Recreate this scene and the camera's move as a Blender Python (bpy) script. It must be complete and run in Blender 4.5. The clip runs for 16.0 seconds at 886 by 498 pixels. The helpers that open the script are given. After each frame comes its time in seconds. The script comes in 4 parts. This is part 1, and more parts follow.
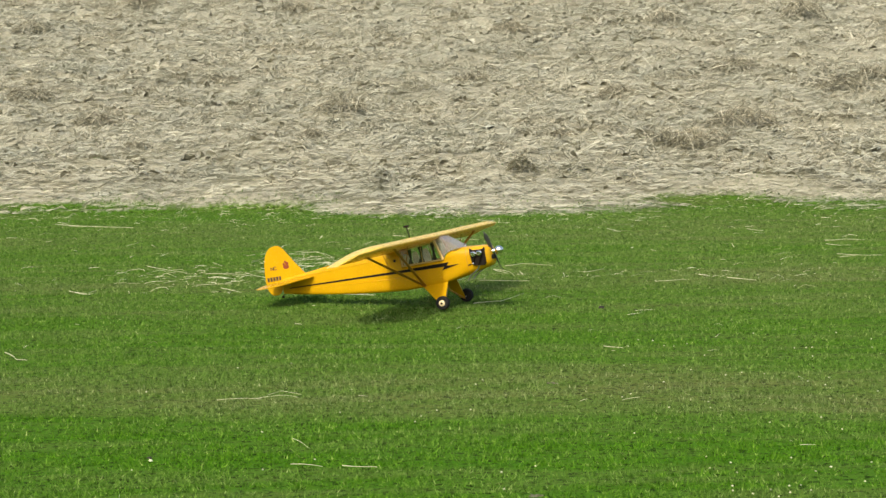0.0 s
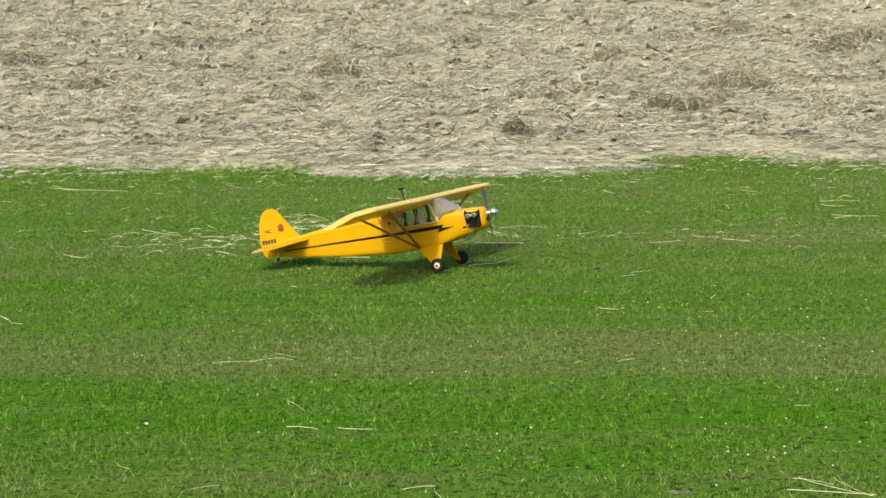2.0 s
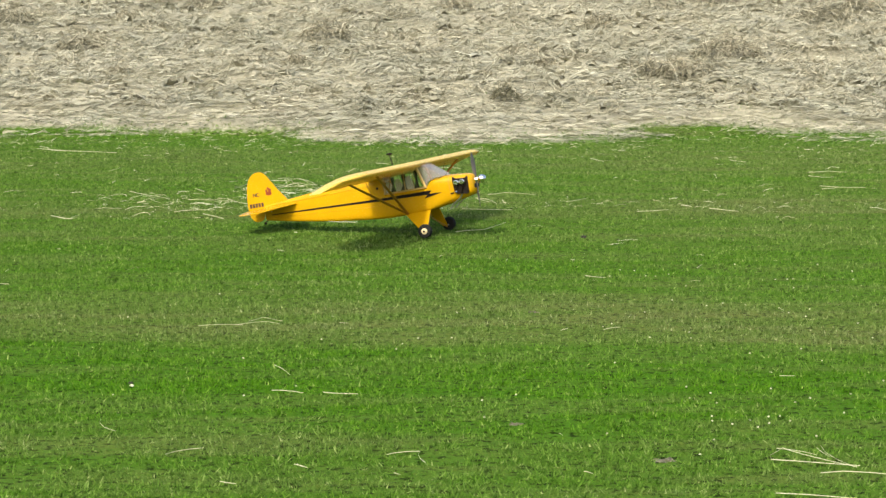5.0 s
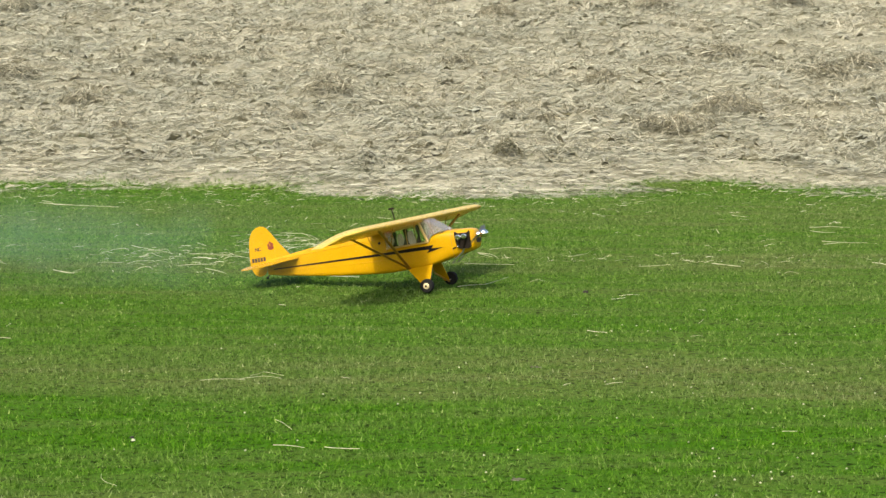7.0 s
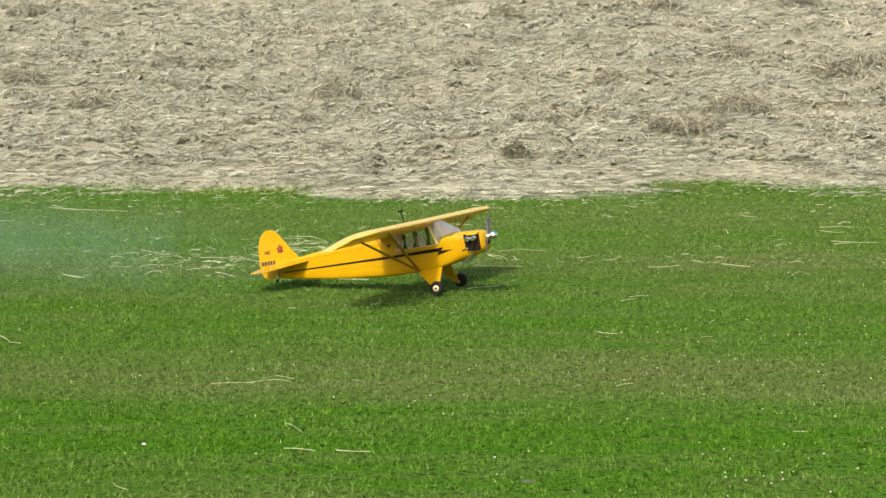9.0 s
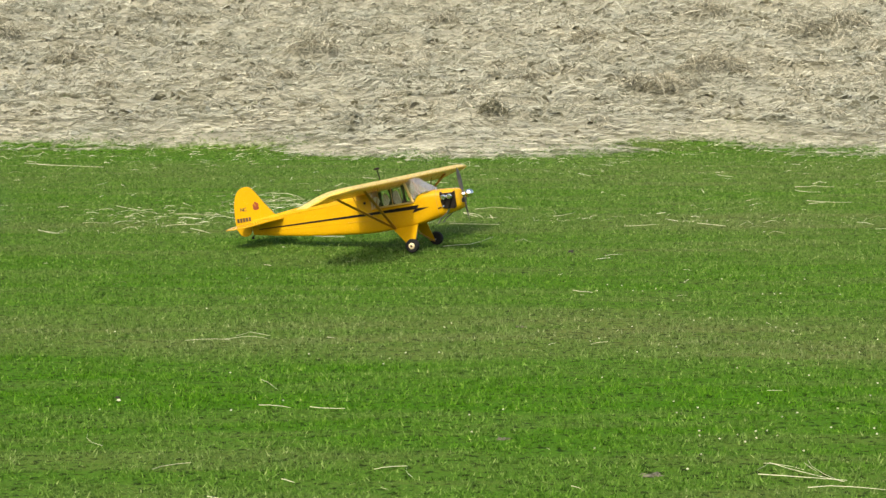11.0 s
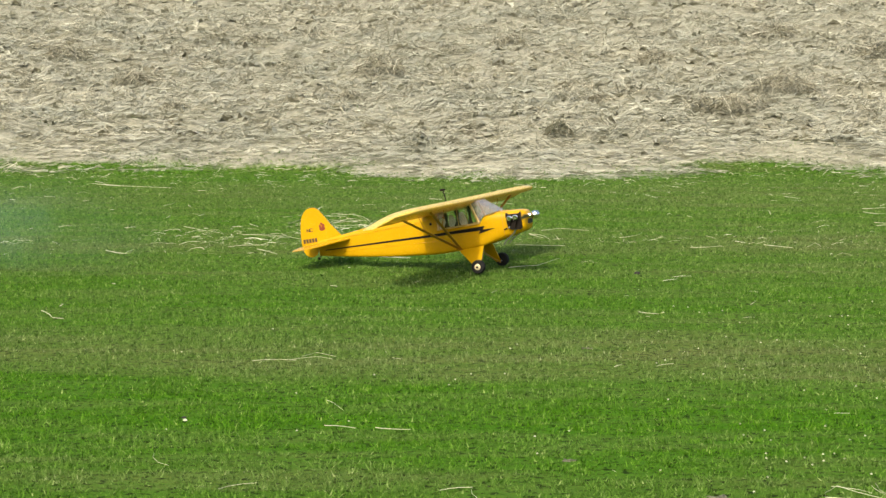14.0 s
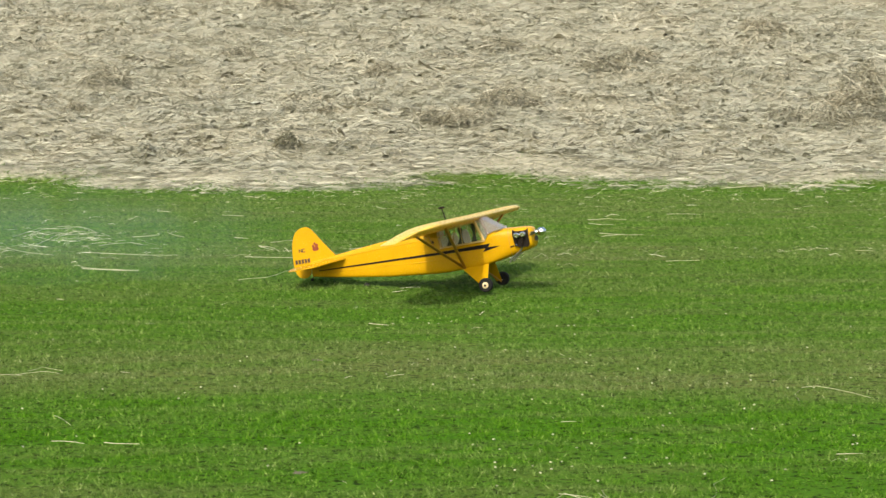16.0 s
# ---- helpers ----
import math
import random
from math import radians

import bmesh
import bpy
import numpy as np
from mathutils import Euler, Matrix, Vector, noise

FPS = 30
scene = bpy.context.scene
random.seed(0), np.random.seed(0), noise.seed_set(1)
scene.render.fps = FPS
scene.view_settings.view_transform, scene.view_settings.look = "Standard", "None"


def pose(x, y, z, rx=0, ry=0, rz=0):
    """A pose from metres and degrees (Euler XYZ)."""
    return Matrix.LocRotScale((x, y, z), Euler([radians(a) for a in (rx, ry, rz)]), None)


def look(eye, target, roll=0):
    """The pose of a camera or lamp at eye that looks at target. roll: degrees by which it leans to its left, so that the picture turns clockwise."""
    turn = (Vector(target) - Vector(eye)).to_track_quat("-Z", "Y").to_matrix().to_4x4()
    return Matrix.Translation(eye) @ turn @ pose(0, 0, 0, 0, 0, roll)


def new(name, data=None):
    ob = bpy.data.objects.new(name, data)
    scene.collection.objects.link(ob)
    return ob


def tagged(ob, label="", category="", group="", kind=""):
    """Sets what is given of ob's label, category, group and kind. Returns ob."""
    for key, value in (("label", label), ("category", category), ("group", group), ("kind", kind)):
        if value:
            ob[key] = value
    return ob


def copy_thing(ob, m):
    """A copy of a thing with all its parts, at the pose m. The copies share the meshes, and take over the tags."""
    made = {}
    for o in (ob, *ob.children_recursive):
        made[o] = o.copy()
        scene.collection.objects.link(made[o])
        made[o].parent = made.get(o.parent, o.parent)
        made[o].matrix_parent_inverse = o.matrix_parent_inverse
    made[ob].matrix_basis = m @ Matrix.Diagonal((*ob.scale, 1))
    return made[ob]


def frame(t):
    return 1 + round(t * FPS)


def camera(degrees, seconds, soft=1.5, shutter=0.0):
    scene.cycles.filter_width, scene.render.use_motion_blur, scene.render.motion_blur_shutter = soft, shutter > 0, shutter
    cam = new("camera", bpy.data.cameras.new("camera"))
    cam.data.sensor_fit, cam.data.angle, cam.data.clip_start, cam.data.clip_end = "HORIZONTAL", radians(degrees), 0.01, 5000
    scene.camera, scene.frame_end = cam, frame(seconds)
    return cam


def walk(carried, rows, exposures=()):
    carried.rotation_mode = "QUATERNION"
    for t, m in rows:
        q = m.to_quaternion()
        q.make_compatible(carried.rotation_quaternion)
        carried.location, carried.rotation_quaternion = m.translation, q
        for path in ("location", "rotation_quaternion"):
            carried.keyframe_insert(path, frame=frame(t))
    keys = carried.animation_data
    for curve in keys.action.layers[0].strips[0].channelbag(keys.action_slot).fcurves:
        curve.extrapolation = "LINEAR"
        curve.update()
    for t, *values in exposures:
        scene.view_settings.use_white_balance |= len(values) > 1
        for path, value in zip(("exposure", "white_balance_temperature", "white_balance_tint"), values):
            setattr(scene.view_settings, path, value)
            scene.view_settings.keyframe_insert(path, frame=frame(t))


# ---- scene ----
H = 1.735
cam = camera(22.19, 16.0, soft=1.45, shutter=0.08)

# time, turn to the right, tilt down, roll (degrees); the cameraman stands still
PATH = (
    (0, 0.038, 5.129, -0.749), (0.5, -0.153, 5.525, -0.761), (1, 0.535, 5.403, -0.758), (1.5, 0.733, 5.546, -0.788),
    (2, 0.154, 6.087, -0.935), (2.5, 0.290, 7.685, -0.417), (3, 0.394, 8.054, -0.231), (3.5, -0.102, 7.615, -0.241),
    (4, -0.107, 7.780, -0.244), (4.5, 0.082, 7.887, -0.206), (5, 0.470, 6.953, -0.132), (5.2, 0.631, 6.598, -0.165),
    (7.3, 0.409, 5.563, -0.05), (7.5, 0.643, 5.690, -0.106), (8, 0.599, 5.519, -0.05), (8.5, -0.048, 5.726, -0.240),
    (8.7, 0.014, 5.436, -0.333), (10.8, 0.962, 6.743, -0.091), (11, 0.793, 6.583, -0.079), (11.5, 0.260, 6.670, 0.172),
    (12, 0.288, 6.603, 0.157), (12.5, 0.000, 6.710, 0.112), (13, -0.424, 6.484, 0.117), (13.5, -0.402, 6.395, 0.022),
    (14, -0.886, 6.045, -0.130), (14.5, -0.829, 6.114, -0.273), (15, -0.503, 5.818, -0.297), (15.5, 0.517, 5.337, -0.201),
    (16, 5.997, 5.734, 0.300),
)


def aim(pan, tilt, roll):
    a = radians(pan)
    return look((0, 0, H), (math.sin(a), math.cos(a), H - math.tan(radians(tilt))), roll)


walk(cam, [(t, aim(a, b, c)) for t, a, b, c in PATH], [(0.0, -0.14, 6700, 6), (2.0, -0.09, 6700, 6), (3.0, 0.1, 6700, 6), (4.5, 0.08, 6700, 6), (8.0, -0.06, 6700, 6), (11.0, -0.01, 6700, 6), (14.5, -0.02, 6700, 6), (16.0, -0.06, 6700, 6)])

# ---- light ----
SUN_UP, SUN_TO = 45.0, 26.0   # elevation; heading of the light, clockwise from +y
world = bpy.data.worlds.new("sky")
scene.world = world
world.use_nodes = True
wn = world.node_tree
sky = wn.nodes.new("ShaderNodeTexSky")
sky.sky_type = "NISHITA"
sky.sun_disc = False
sky.sun_elevation = radians(SUN_UP)
sky.sun_rotation = radians(180 + SUN_TO)
sky.air_density, sky.dust_density = 1.0, 4.5
wn.nodes["Background"].inputs["Strength"].default_value = 0.26
wn.links.new(sky.outputs["Color"], wn.nodes["Background"].inputs["Color"])
sun_data = bpy.data.lights.new("sun", "SUN")
sun_data.energy, sun_data.angle, sun_data.color = 3.35, radians(2.4), (1.0, 0.95, 0.86)
sun = new("sun", sun_data)
ce, se = math.cos(radians(SUN_UP)), math.sin(radians(SUN_UP))
sun.matrix_world = look((-8, -14, 30), (-8 + math.sin(radians(SUN_TO)) * ce, -14 + math.cos(radians(SUN_TO)) * ce, 30 - se))


# ---- materials ----
def nodes_of(name, rough=0.6, metal=0.0, spec=0.5):
    m = bpy.data.materials.new(name)
    m.use_nodes = True
    b = m.node_tree.nodes["Principled BSDF"]
    b.inputs["Roughness"].default_value = rough
    b.inputs["Metallic"].default_value = metal
    b.inputs["Specular IOR Level"].default_value = spec
    return m, m.node_tree.nodes, m.node_tree.links, b


def ramp(nodes, stops, mode="LINEAR"):
    r = nodes.new("ShaderNodeValToRGB")
    r.color_ramp.interpolation = mode
    e = r.color_ramp.elements
    while len(e) < len(stops):
        e.new(0.5)
    for k, (p, c) in zip(e, stops):
        k.position, k.color = p, (*c, 1) if len(c) == 3 else c
    return r


def noise_node(nodes, links, scale, detail=4, vec=None, rough=0.55):
    n = nodes.new("ShaderNodeTexNoise")
    n.inputs["Scale"].default_value, n.inputs["Detail"].default_value, n.inputs["Roughness"].default_value = scale, detail, rough
    if vec:
        links.new(vec, n.inputs["Vector"])
    return n


def mixed(nodes, links, fac, a, b, mode="MIX"):
    m = nodes.new("ShaderNodeMix")
    m.data_type, m.blend_type = "RGBA", mode
    for sock, v in ((m.inputs[0], fac), (m.inputs[6], a), (m.inputs[7], b)):
        if isinstance(v, (int, float)):
            sock.default_value = v
        elif isinstance(v, tuple):
            sock.default_value = (*v, 1)
        else:
            links.new(v, sock)
    return m.outputs[2]


def painted(name, colour, rough=0.35, var=0.12, scale=9.0, bump=0.02, metal=0.0, coat=0.0):
    """A painted or bare surface with two scales of uneven tone and a faint relief."""
    m, n, l, b = nodes_of(name, rough, metal)
    tc = n.new("ShaderNodeTexCoord")
    big = noise_node(n, l, scale, 3, tc.outputs["Object"])
    fine = noise_node(n, l, scale * 14, 2, tc.outputs["Object"])
    dark = tuple(c * (1 - var) for c in colour)
    light = tuple(min(1, c * (1 + var * 0.5)) for c in colour)
    r = ramp(n, ((0.3, dark), (0.7, light)))
    l.new(big.outputs["Fac"], r.inputs["Fac"])
    col = mixed(n, l, 0.12, r.outputs["Color"], fine.outputs["Color"], "OVERLAY")
    l.new(col, b.inputs["Base Color"])
    rr = n.new("ShaderNodeMapRange")
    rr.inputs["To Min"].default_value, rr.inputs["To Max"].default_value = rough * 0.75, min(1, rough * 1.35)
    l.new(fine.outputs["Fac"], rr.inputs["Value"])
    l.new(rr.outputs["Result"], b.inputs["Roughness"])
    b.inputs["Coat Weight"].default_value = coat
    bp = n.new("ShaderNodeBump")
    bp.inputs["Strength"].default_value, bp.inputs["Distance"].default_value = bump * 4, 0.002
    l.new(fine.outputs["Fac"], bp.inputs["Height"])
    l.new(bp.outputs["Normal"], b.inputs["Normal"])
    return m


def band_colours(nodes, links):
    """Lawn colour: strips of lush and dry turf side by side, broken up by patches."""
    g = nodes.new("ShaderNodeNewGeometry")
    sep = nodes.new("ShaderNodeSeparateXYZ")
    links.new(g.outputs["Position"], sep.inputs[0])
    wob = noise_node(nodes, links, 0.45, 4, g.outputs["Position"])
    add = nodes.new("ShaderNodeMath")
    add.operation = "MULTIPLY_ADD"
    add.inputs[1].default_value, add.inputs[2].default_value = 1.0, -0.5
    links.new(wob.outputs["Fac"], add.inputs[0])
    off = nodes.new("ShaderNodeMath")
    off.operation = "ADD"
    links.new(sep.outputs["Y"], off.inputs[0])
    links.new(add.outputs[0], off.inputs[1])
    mr = nodes.new("ShaderNodeMapRange")
    mr.inputs["From Min"].default_value, mr.inputs["From Max"].default_value = 6.0, 27.0
    # the nearest strips run slightly aslant
    slant = nodes.new("ShaderNodeMapRange")
    slant.inputs["From Min"].default_value, slant.inputs["From Max"].default_value = 9.0, 12.5
    slant.inputs["To Min"].default_value, slant.inputs["To Max"].default_value = 0.24, 0.0
    links.new(sep.outputs["Y"], slant.inputs["Value"])
    lean = nodes.new("ShaderNodeMath")
    lean.operation = "MULTIPLY_ADD"
    links.new(sep.outputs["X"], lean.inputs[0])
    links.new(slant.outputs["Result"], lean.inputs[1])
    links.new(off.outputs[0], lean.inputs[2])
    links.new(lean.outputs[0], mr.inputs["Value"])
    bands = ((6.4, 0.15), (7.1, 0.1), (7.6, 0.35), (8.2, 0.5), (8.7, 0.14), (9.3, 0.0), (10.3, 0.05), (10.8, 1.0), (11.6, 1.0),
             (12.3, 0.4), (13.2, 0.25), (14.4, 0.35), (15.0, 0.65), (15.4, 0.45), (15.9, 0.4), (16.4, 0.95), (17.0, 0.85), (17.8, 0.5),
             (19.0, 0.42), (20.6, 0.8), (22.0, 0.7), (23.2, 0.4), (25.0, 0.5), (26.5, 0.6))
    r = ramp(nodes, [((y - 6) / 21, (d, d, d)) for y, d in bands], "EASE")
    links.new(mr.outputs["Result"], r.inputs["Fac"])
    drawn = nodes.new("ShaderNodeVectorMath")
    drawn.operation = "MULTIPLY"
    drawn.inputs[1].default_value = (0.3, 1.9, 1.0)
    links.new(g.outputs["Position"], drawn.inputs[0])
    patch = noise_node(nodes, links, 2.0, 6, drawn.outputs[0], 0.62)
    pr = ramp(nodes, ((0.44, (0.0, 0.0, 0.0)), (0.6, (1.0, 1.0, 1.0))))
    links.new(patch.outputs["Fac"], pr.inputs["Fac"])
    dry = mixed(nodes, links, 0.4, r.outputs["Color"], pr.outputs["Color"])
    side = nodes.new("ShaderNodeMapRange")
    side.inputs["From Min"].default_value, side.inputs["From Max"].default_value = -1.5, 2.0
    side.inputs["To Min"].default_value, side.inputs["To Max"].default_value = 0.76, 0.88
    links.new(sep.outputs["X"], side.inputs["Value"])
    dry = mixed(nodes, links, 1.0, dry, side.outputs["Result"], "MULTIPLY")
    return g, sep, dry


def grass_material():
    m, n, l, b = nodes_of("grass_blades", 0.85, 0, 0.08)
    g, sep, dry = band_colours(n, l)
    lush = ramp(n, ((0.14, (0.016, 0.064, 0.002)), (0.4, (0.065, 0.18, 0.005)), (0.72, (0.114, 0.248, 0.016)), (0.93, (0.28, 0.38, 0.09))))
    worn = ramp(n, ((0.14, (0.05, 0.072, 0.016)), (0.4, (0.152, 0.194, 0.066)), (0.72, (0.222, 0.252, 0.108)), (0.94, (0.44, 0.44, 0.26))))
    clumpy = noise_node(n, l, 26, 2, g.outputs["Position"], 0.5)
    spread = ramp(n, ((0.3, (0.0, 0.0, 0.0)), (0.7, (1.0, 1.0, 1.0))))
    l.new(clumpy.outputs["Fac"], spread.inputs["Fac"])
    tone = mixed(n, l, 0.55, g.outputs["Random Per Island"], spread.outputs["Color"])
    for r in (lush, worn):
        l.new(tone, r.inputs["Fac"])
    c = mixed(n, l, dry, lush.outputs["Color"], worn.outputs["Color"])
    l.new(c, b.inputs["Base Color"])
    tr = n.new("ShaderNodeBsdfTranslucent")
    l.new(c, tr.inputs["Color"])
    mix = n.new("ShaderNodeMixShader")
    mix.inputs[0].default_value = 0.25
    out = n["Material Output"]
    l.new(b.outputs[0], mix.inputs[1])
    l.new(tr.outputs[0], mix.inputs[2])
    l.new(mix.outputs[0], out.inputs["Surface"])
    return m


def ground_material():
    """Turf and soil below the blades; flattened hay on the field."""
    m, n, l, b = nodes_of("ground_cover", 0.95, 0, 0.04)
    g, sep, dry = band_colours(n, l)
    fine = noise_node(n, l, 55, 5, g.outputs["Position"], 0.7)
    turf = mixed(n, l, dry, (0.047, 0.125, 0.006), (0.113, 0.133, 0.036))
    # shade in the pits between tufts, painted into the turf colour as dark spots
    pit_shade = noise_node(n, l, 24, 3, g.outputs["Position"], 0.6)
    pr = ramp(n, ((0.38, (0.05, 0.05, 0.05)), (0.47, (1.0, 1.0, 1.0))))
    l.new(pit_shade.outputs["Fac"], pr.inputs["Fac"])
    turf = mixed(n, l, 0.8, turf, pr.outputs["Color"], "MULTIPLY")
    turf = mixed(n, l, 0.4, turf, fine.outputs["Color"], "OVERLAY")
    at = n.new("ShaderNodeAttribute")
    at.attribute_name = "hay_cover"
    hn = noise_node(n, l, 16, 6, g.outputs["Position"], 0.7)
    hr = ramp(n, ((0.3, (0.2, 0.191, 0.138)), (0.5, (0.29, 0.277, 0.203)), (0.7, (0.37, 0.353, 0.265))))
    l.new(hn.outputs["Fac"], hr.inputs["Fac"])
    ragged = n.new("ShaderNodeMath")
    ragged.operation = "MULTIPLY_ADD"
    ragged.inputs[1].default_value = 0.9
    l.new(hn.outputs["Fac"], ragged.inputs[0])
    l.new(at.outputs["Fac"], ragged.inputs[2])
    meet = ramp(n, ((0.62, (0.0, 0.0, 0.0)), (0.9, (1.0, 1.0, 1.0))))
    l.new(ragged.outputs[0], meet.inputs["Fac"])
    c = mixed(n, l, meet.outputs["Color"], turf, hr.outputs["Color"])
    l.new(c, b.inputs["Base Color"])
    bp = n.new("ShaderNodeBump")
    bp.inputs["Strength"].default_value, bp.inputs["Distance"].default_value = 0.7, 0.03
    l.new(hn.outputs["Fac"], bp.inputs["Height"])
    l.new(bp.outputs["Normal"], b.inputs["Normal"])
    return m


def straw_material(name, stops, uneven=0.8):
    m, n, l, b = nodes_of(name, 0.6, 0, 0.3)
    g = n.new("ShaderNodeNewGeometry")
    r = ramp(n, stops)
    l.new(g.outputs["Random Per Island"], r.inputs["Fac"])
    big = noise_node(n, l, 0.8, 4, g.outputs["Position"], 0.6)
    br = ramp(n, ((0.36, (0.8, 0.83, 0.82)), (0.64, (1.0, 0.98, 0.94))))
    l.new(big.outputs["Fac"], br.inputs["Fac"])
    l.new(mixed(n, l, uneven, r.outputs["Color"], br.outputs["Color"], "MULTIPLY"), b.inputs["Base Color"])
    return m


M_GRASS = grass_material()
M_GROUND = ground_material()
M_HAY = straw_material("cut_hay", ((0.0, (0.33, 0.316, 0.235)), (0.3, (0.396, 0.38, 0.287)), (0.88, (0.438, 0.422, 0.325)), (1.0, (0.585, 0.568, 0.447))))
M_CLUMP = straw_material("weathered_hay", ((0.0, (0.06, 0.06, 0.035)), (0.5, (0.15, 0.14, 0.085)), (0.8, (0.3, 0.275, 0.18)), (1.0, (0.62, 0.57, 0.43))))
# hay for raised wisps, the shade of their hollows put into its dark tones
M_SHADED_HAY = straw_material("shaded_hay", ((0.0, (0.12, 0.11, 0.07)), (0.5, (0.26, 0.24, 0.165)), (0.8, (0.42, 0.39, 0.285)), (1.0, (0.7, 0.66, 0.52))))
M_CURL = straw_material("curled_hay", ((0.0, (0.36, 0.344, 0.25)), (0.55, (0.455, 0.44, 0.335)), (1.0, (0.68, 0.66, 0.51))), 0.4)
M_STRAW = straw_material("loose_straw", ((0.0, (0.5, 0.47, 0.3)), (0.6, (0.65, 0.62, 0.43)), (1.0, (0.82, 0.8, 0.6))), 0.15)
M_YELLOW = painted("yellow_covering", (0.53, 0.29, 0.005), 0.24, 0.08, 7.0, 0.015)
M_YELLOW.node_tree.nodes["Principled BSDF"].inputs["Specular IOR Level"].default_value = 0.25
# same covering as the fuselage; bright sky glare is put into its paler colour
M_WING = painted("glare_wing_covering", (0.8, 0.56, 0.1), 0.27, 0.06, 7.0, 0.015)
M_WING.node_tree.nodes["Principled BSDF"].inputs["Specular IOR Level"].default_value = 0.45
wing_bsdf, wing_tree = M_WING.node_tree.nodes["Principled BSDF"], M_WING.node_tree
film = wing_tree.nodes.new("ShaderNodeBsdfTranslucent")   # thin covering lets the sun glow through
film.inputs["Color"].default_value = (0.85, 0.6, 0.16, 1)
film_mix = wing_tree.nodes.new("ShaderNodeMixShader")
film_mix.inputs[0].default_value = 0.2
wing_tree.links.new(wing_bsdf.outputs[0], film_mix.inputs[1])
wing_tree.links.new(film.outputs[0], film_mix.inputs[2])
wing_tree.links.new(film_mix.outputs[0], wing_tree.nodes["Material Output"].inputs["Surface"])
M_BLACK = painted("black_paint", (0.012, 0.008, 0.005), 0.5, 0.2)
M_BLACK.node_tree.nodes["Principled BSDF"].inputs["Specular IOR Level"].default_value = 0.15
M_MARK = painted("dark_marking", (0.05, 0.025, 0.01), 0.5, 0.2)
M_EMBLEM = painted("red_brown_emblem", (0.22, 0.036, 0.004), 0.5, 0.2)
M_RUBBER = painted("black_rubber", (0.016, 0.015, 0.014), 0.75, 0.3, 30)
M_RUBBER.node_tree.nodes["Principled BSDF"].inputs["Specular IOR Level"].default_value = 0.2
M_HUB = painted("cream_hub", (0.72, 0.58, 0.33), 0.45, 0.1, 30)
M_CHROME = painted("polished_aluminium", (0.8, 0.8, 0.8), 0.16, 0.06, 20, 0.01, 1.0)
M_ALLOY = painted("dull_alloy", (0.5, 0.5, 0.5), 0.42, 0.15, 30, 0.02, 1.0)
M_PROP = painted("dark_propeller", (0.075, 0.07, 0.065), 0.35, 0.2, 20)
M_SEAT = painted("dark_cloth", (0.05, 0.04, 0.035), 0.9, 0.3, 40)
M_LINER = painted("cream_cabin_lining", (0.92, 0.9, 0.78), 0.8, 0.15, 15)
M_FRAME = painted("tan_cabin_trim", (0.62, 0.42, 0.13), 0.5, 0.12, 20)
M_STRUT = painted("strut_paint", (0.38, 0.17, 0.008), 0.4, 0.15, 30)
M_PETAL = painted("white_petals", (0.58, 0.58, 0.4), 0.8, 0.08, 60)
M_SOIL = painted("bare_soil", (0.15, 0.14, 0.085), 0.95, 0.6, 60, 0.3)
M_DARK = painted("dark_clod", (0.03, 0.025, 0.02), 0.95, 0.4, 30, 0.2)


def clear_plastic():
    m, n, l, b = nodes_of("clear_plastic", 0.06)
    b.inputs["Base Color"].default_value = (0.86, 0.88, 0.9, 1)
    tr = n.new("ShaderNodeBsdfTransparent")
    tr.inputs["Color"].default_value = (0.96, 0.96, 0.96, 1)
    gl = n.new("ShaderNodeBsdfGlossy")
    gl.inputs["Roughness"].default_value = 0.08
    fr = n.new("ShaderNodeFresnel")
    fr.inputs["IOR"].default_value = 1.5
    mix = n.new("ShaderNodeMixShader")
    l.new(fr.outputs[0], mix.inputs[0])
    l.new(tr.outputs[0], mix.inputs[1])
    l.new(gl.outputs[0], mix.inputs[2])
    l.new(mix.outputs[0], n["Material Output"].inputs["Surface"])
    return m


def hazy_plastic():
    m, n, l, b = nodes_of("hazy_plastic", 0.25)
    b.inputs["Base Color"].default_value = (0.38, 0.34, 0.32, 1)
    tr = n.new("ShaderNodeBsdfTransparent")
    mix = n.new("ShaderNodeMixShader")
    mix.inputs[0].default_value = 0.36
    l.new(tr.outputs[0], mix.inputs[1])
    l.new(b.outputs[0], mix.inputs[2])
    l.new(mix.outputs[0], n["Material Output"].inputs["Surface"])
    return m


M_GLASS = clear_plastic()
M_SCREEN = hazy_plastic()


# ---- building helpers ----
def part(name, bm, material, parent=None, label="", smooth=True):
    me = bpy.data.meshes.new(name)
    bmesh.ops.recalc_face_normals(bm, faces=bm.faces)
    bm.to_mesh(me)
    bm.free()
    me.materials.append(material)
    for p in me.polygons:
        p.use_smooth = smooth
    ob = new(name, me)
    if smooth:
        me.set_sharp_from_angle(angle=radians(38))
    ob.parent = parent
    return tagged(ob, label)


def raw(name, verts, faces, material, smooth=False):
    """A large mesh straight from arrays; faces all have the same number of corners."""
    verts, faces = np.asarray(verts, np.float32), np.asarray(faces, np.int32)
    me = bpy.data.meshes.new(name)
    k = faces.shape[1]
    me.vertices.add(len(verts))
    me.vertices.foreach_set("co", verts.ravel())
    me.loops.add(faces.size)
    me.loops.foreach_set("vertex_index", faces.ravel())
    me.polygons.add(len(faces))
    me.polygons.foreach_set("loop_start", np.arange(0, faces.size, k, dtype=np.int32))
    me.polygons.foreach_set("use_smooth", np.full(len(faces), smooth))
    me.update(calc_edges=True)
    me.materials.append(material)
    return new(name, me)


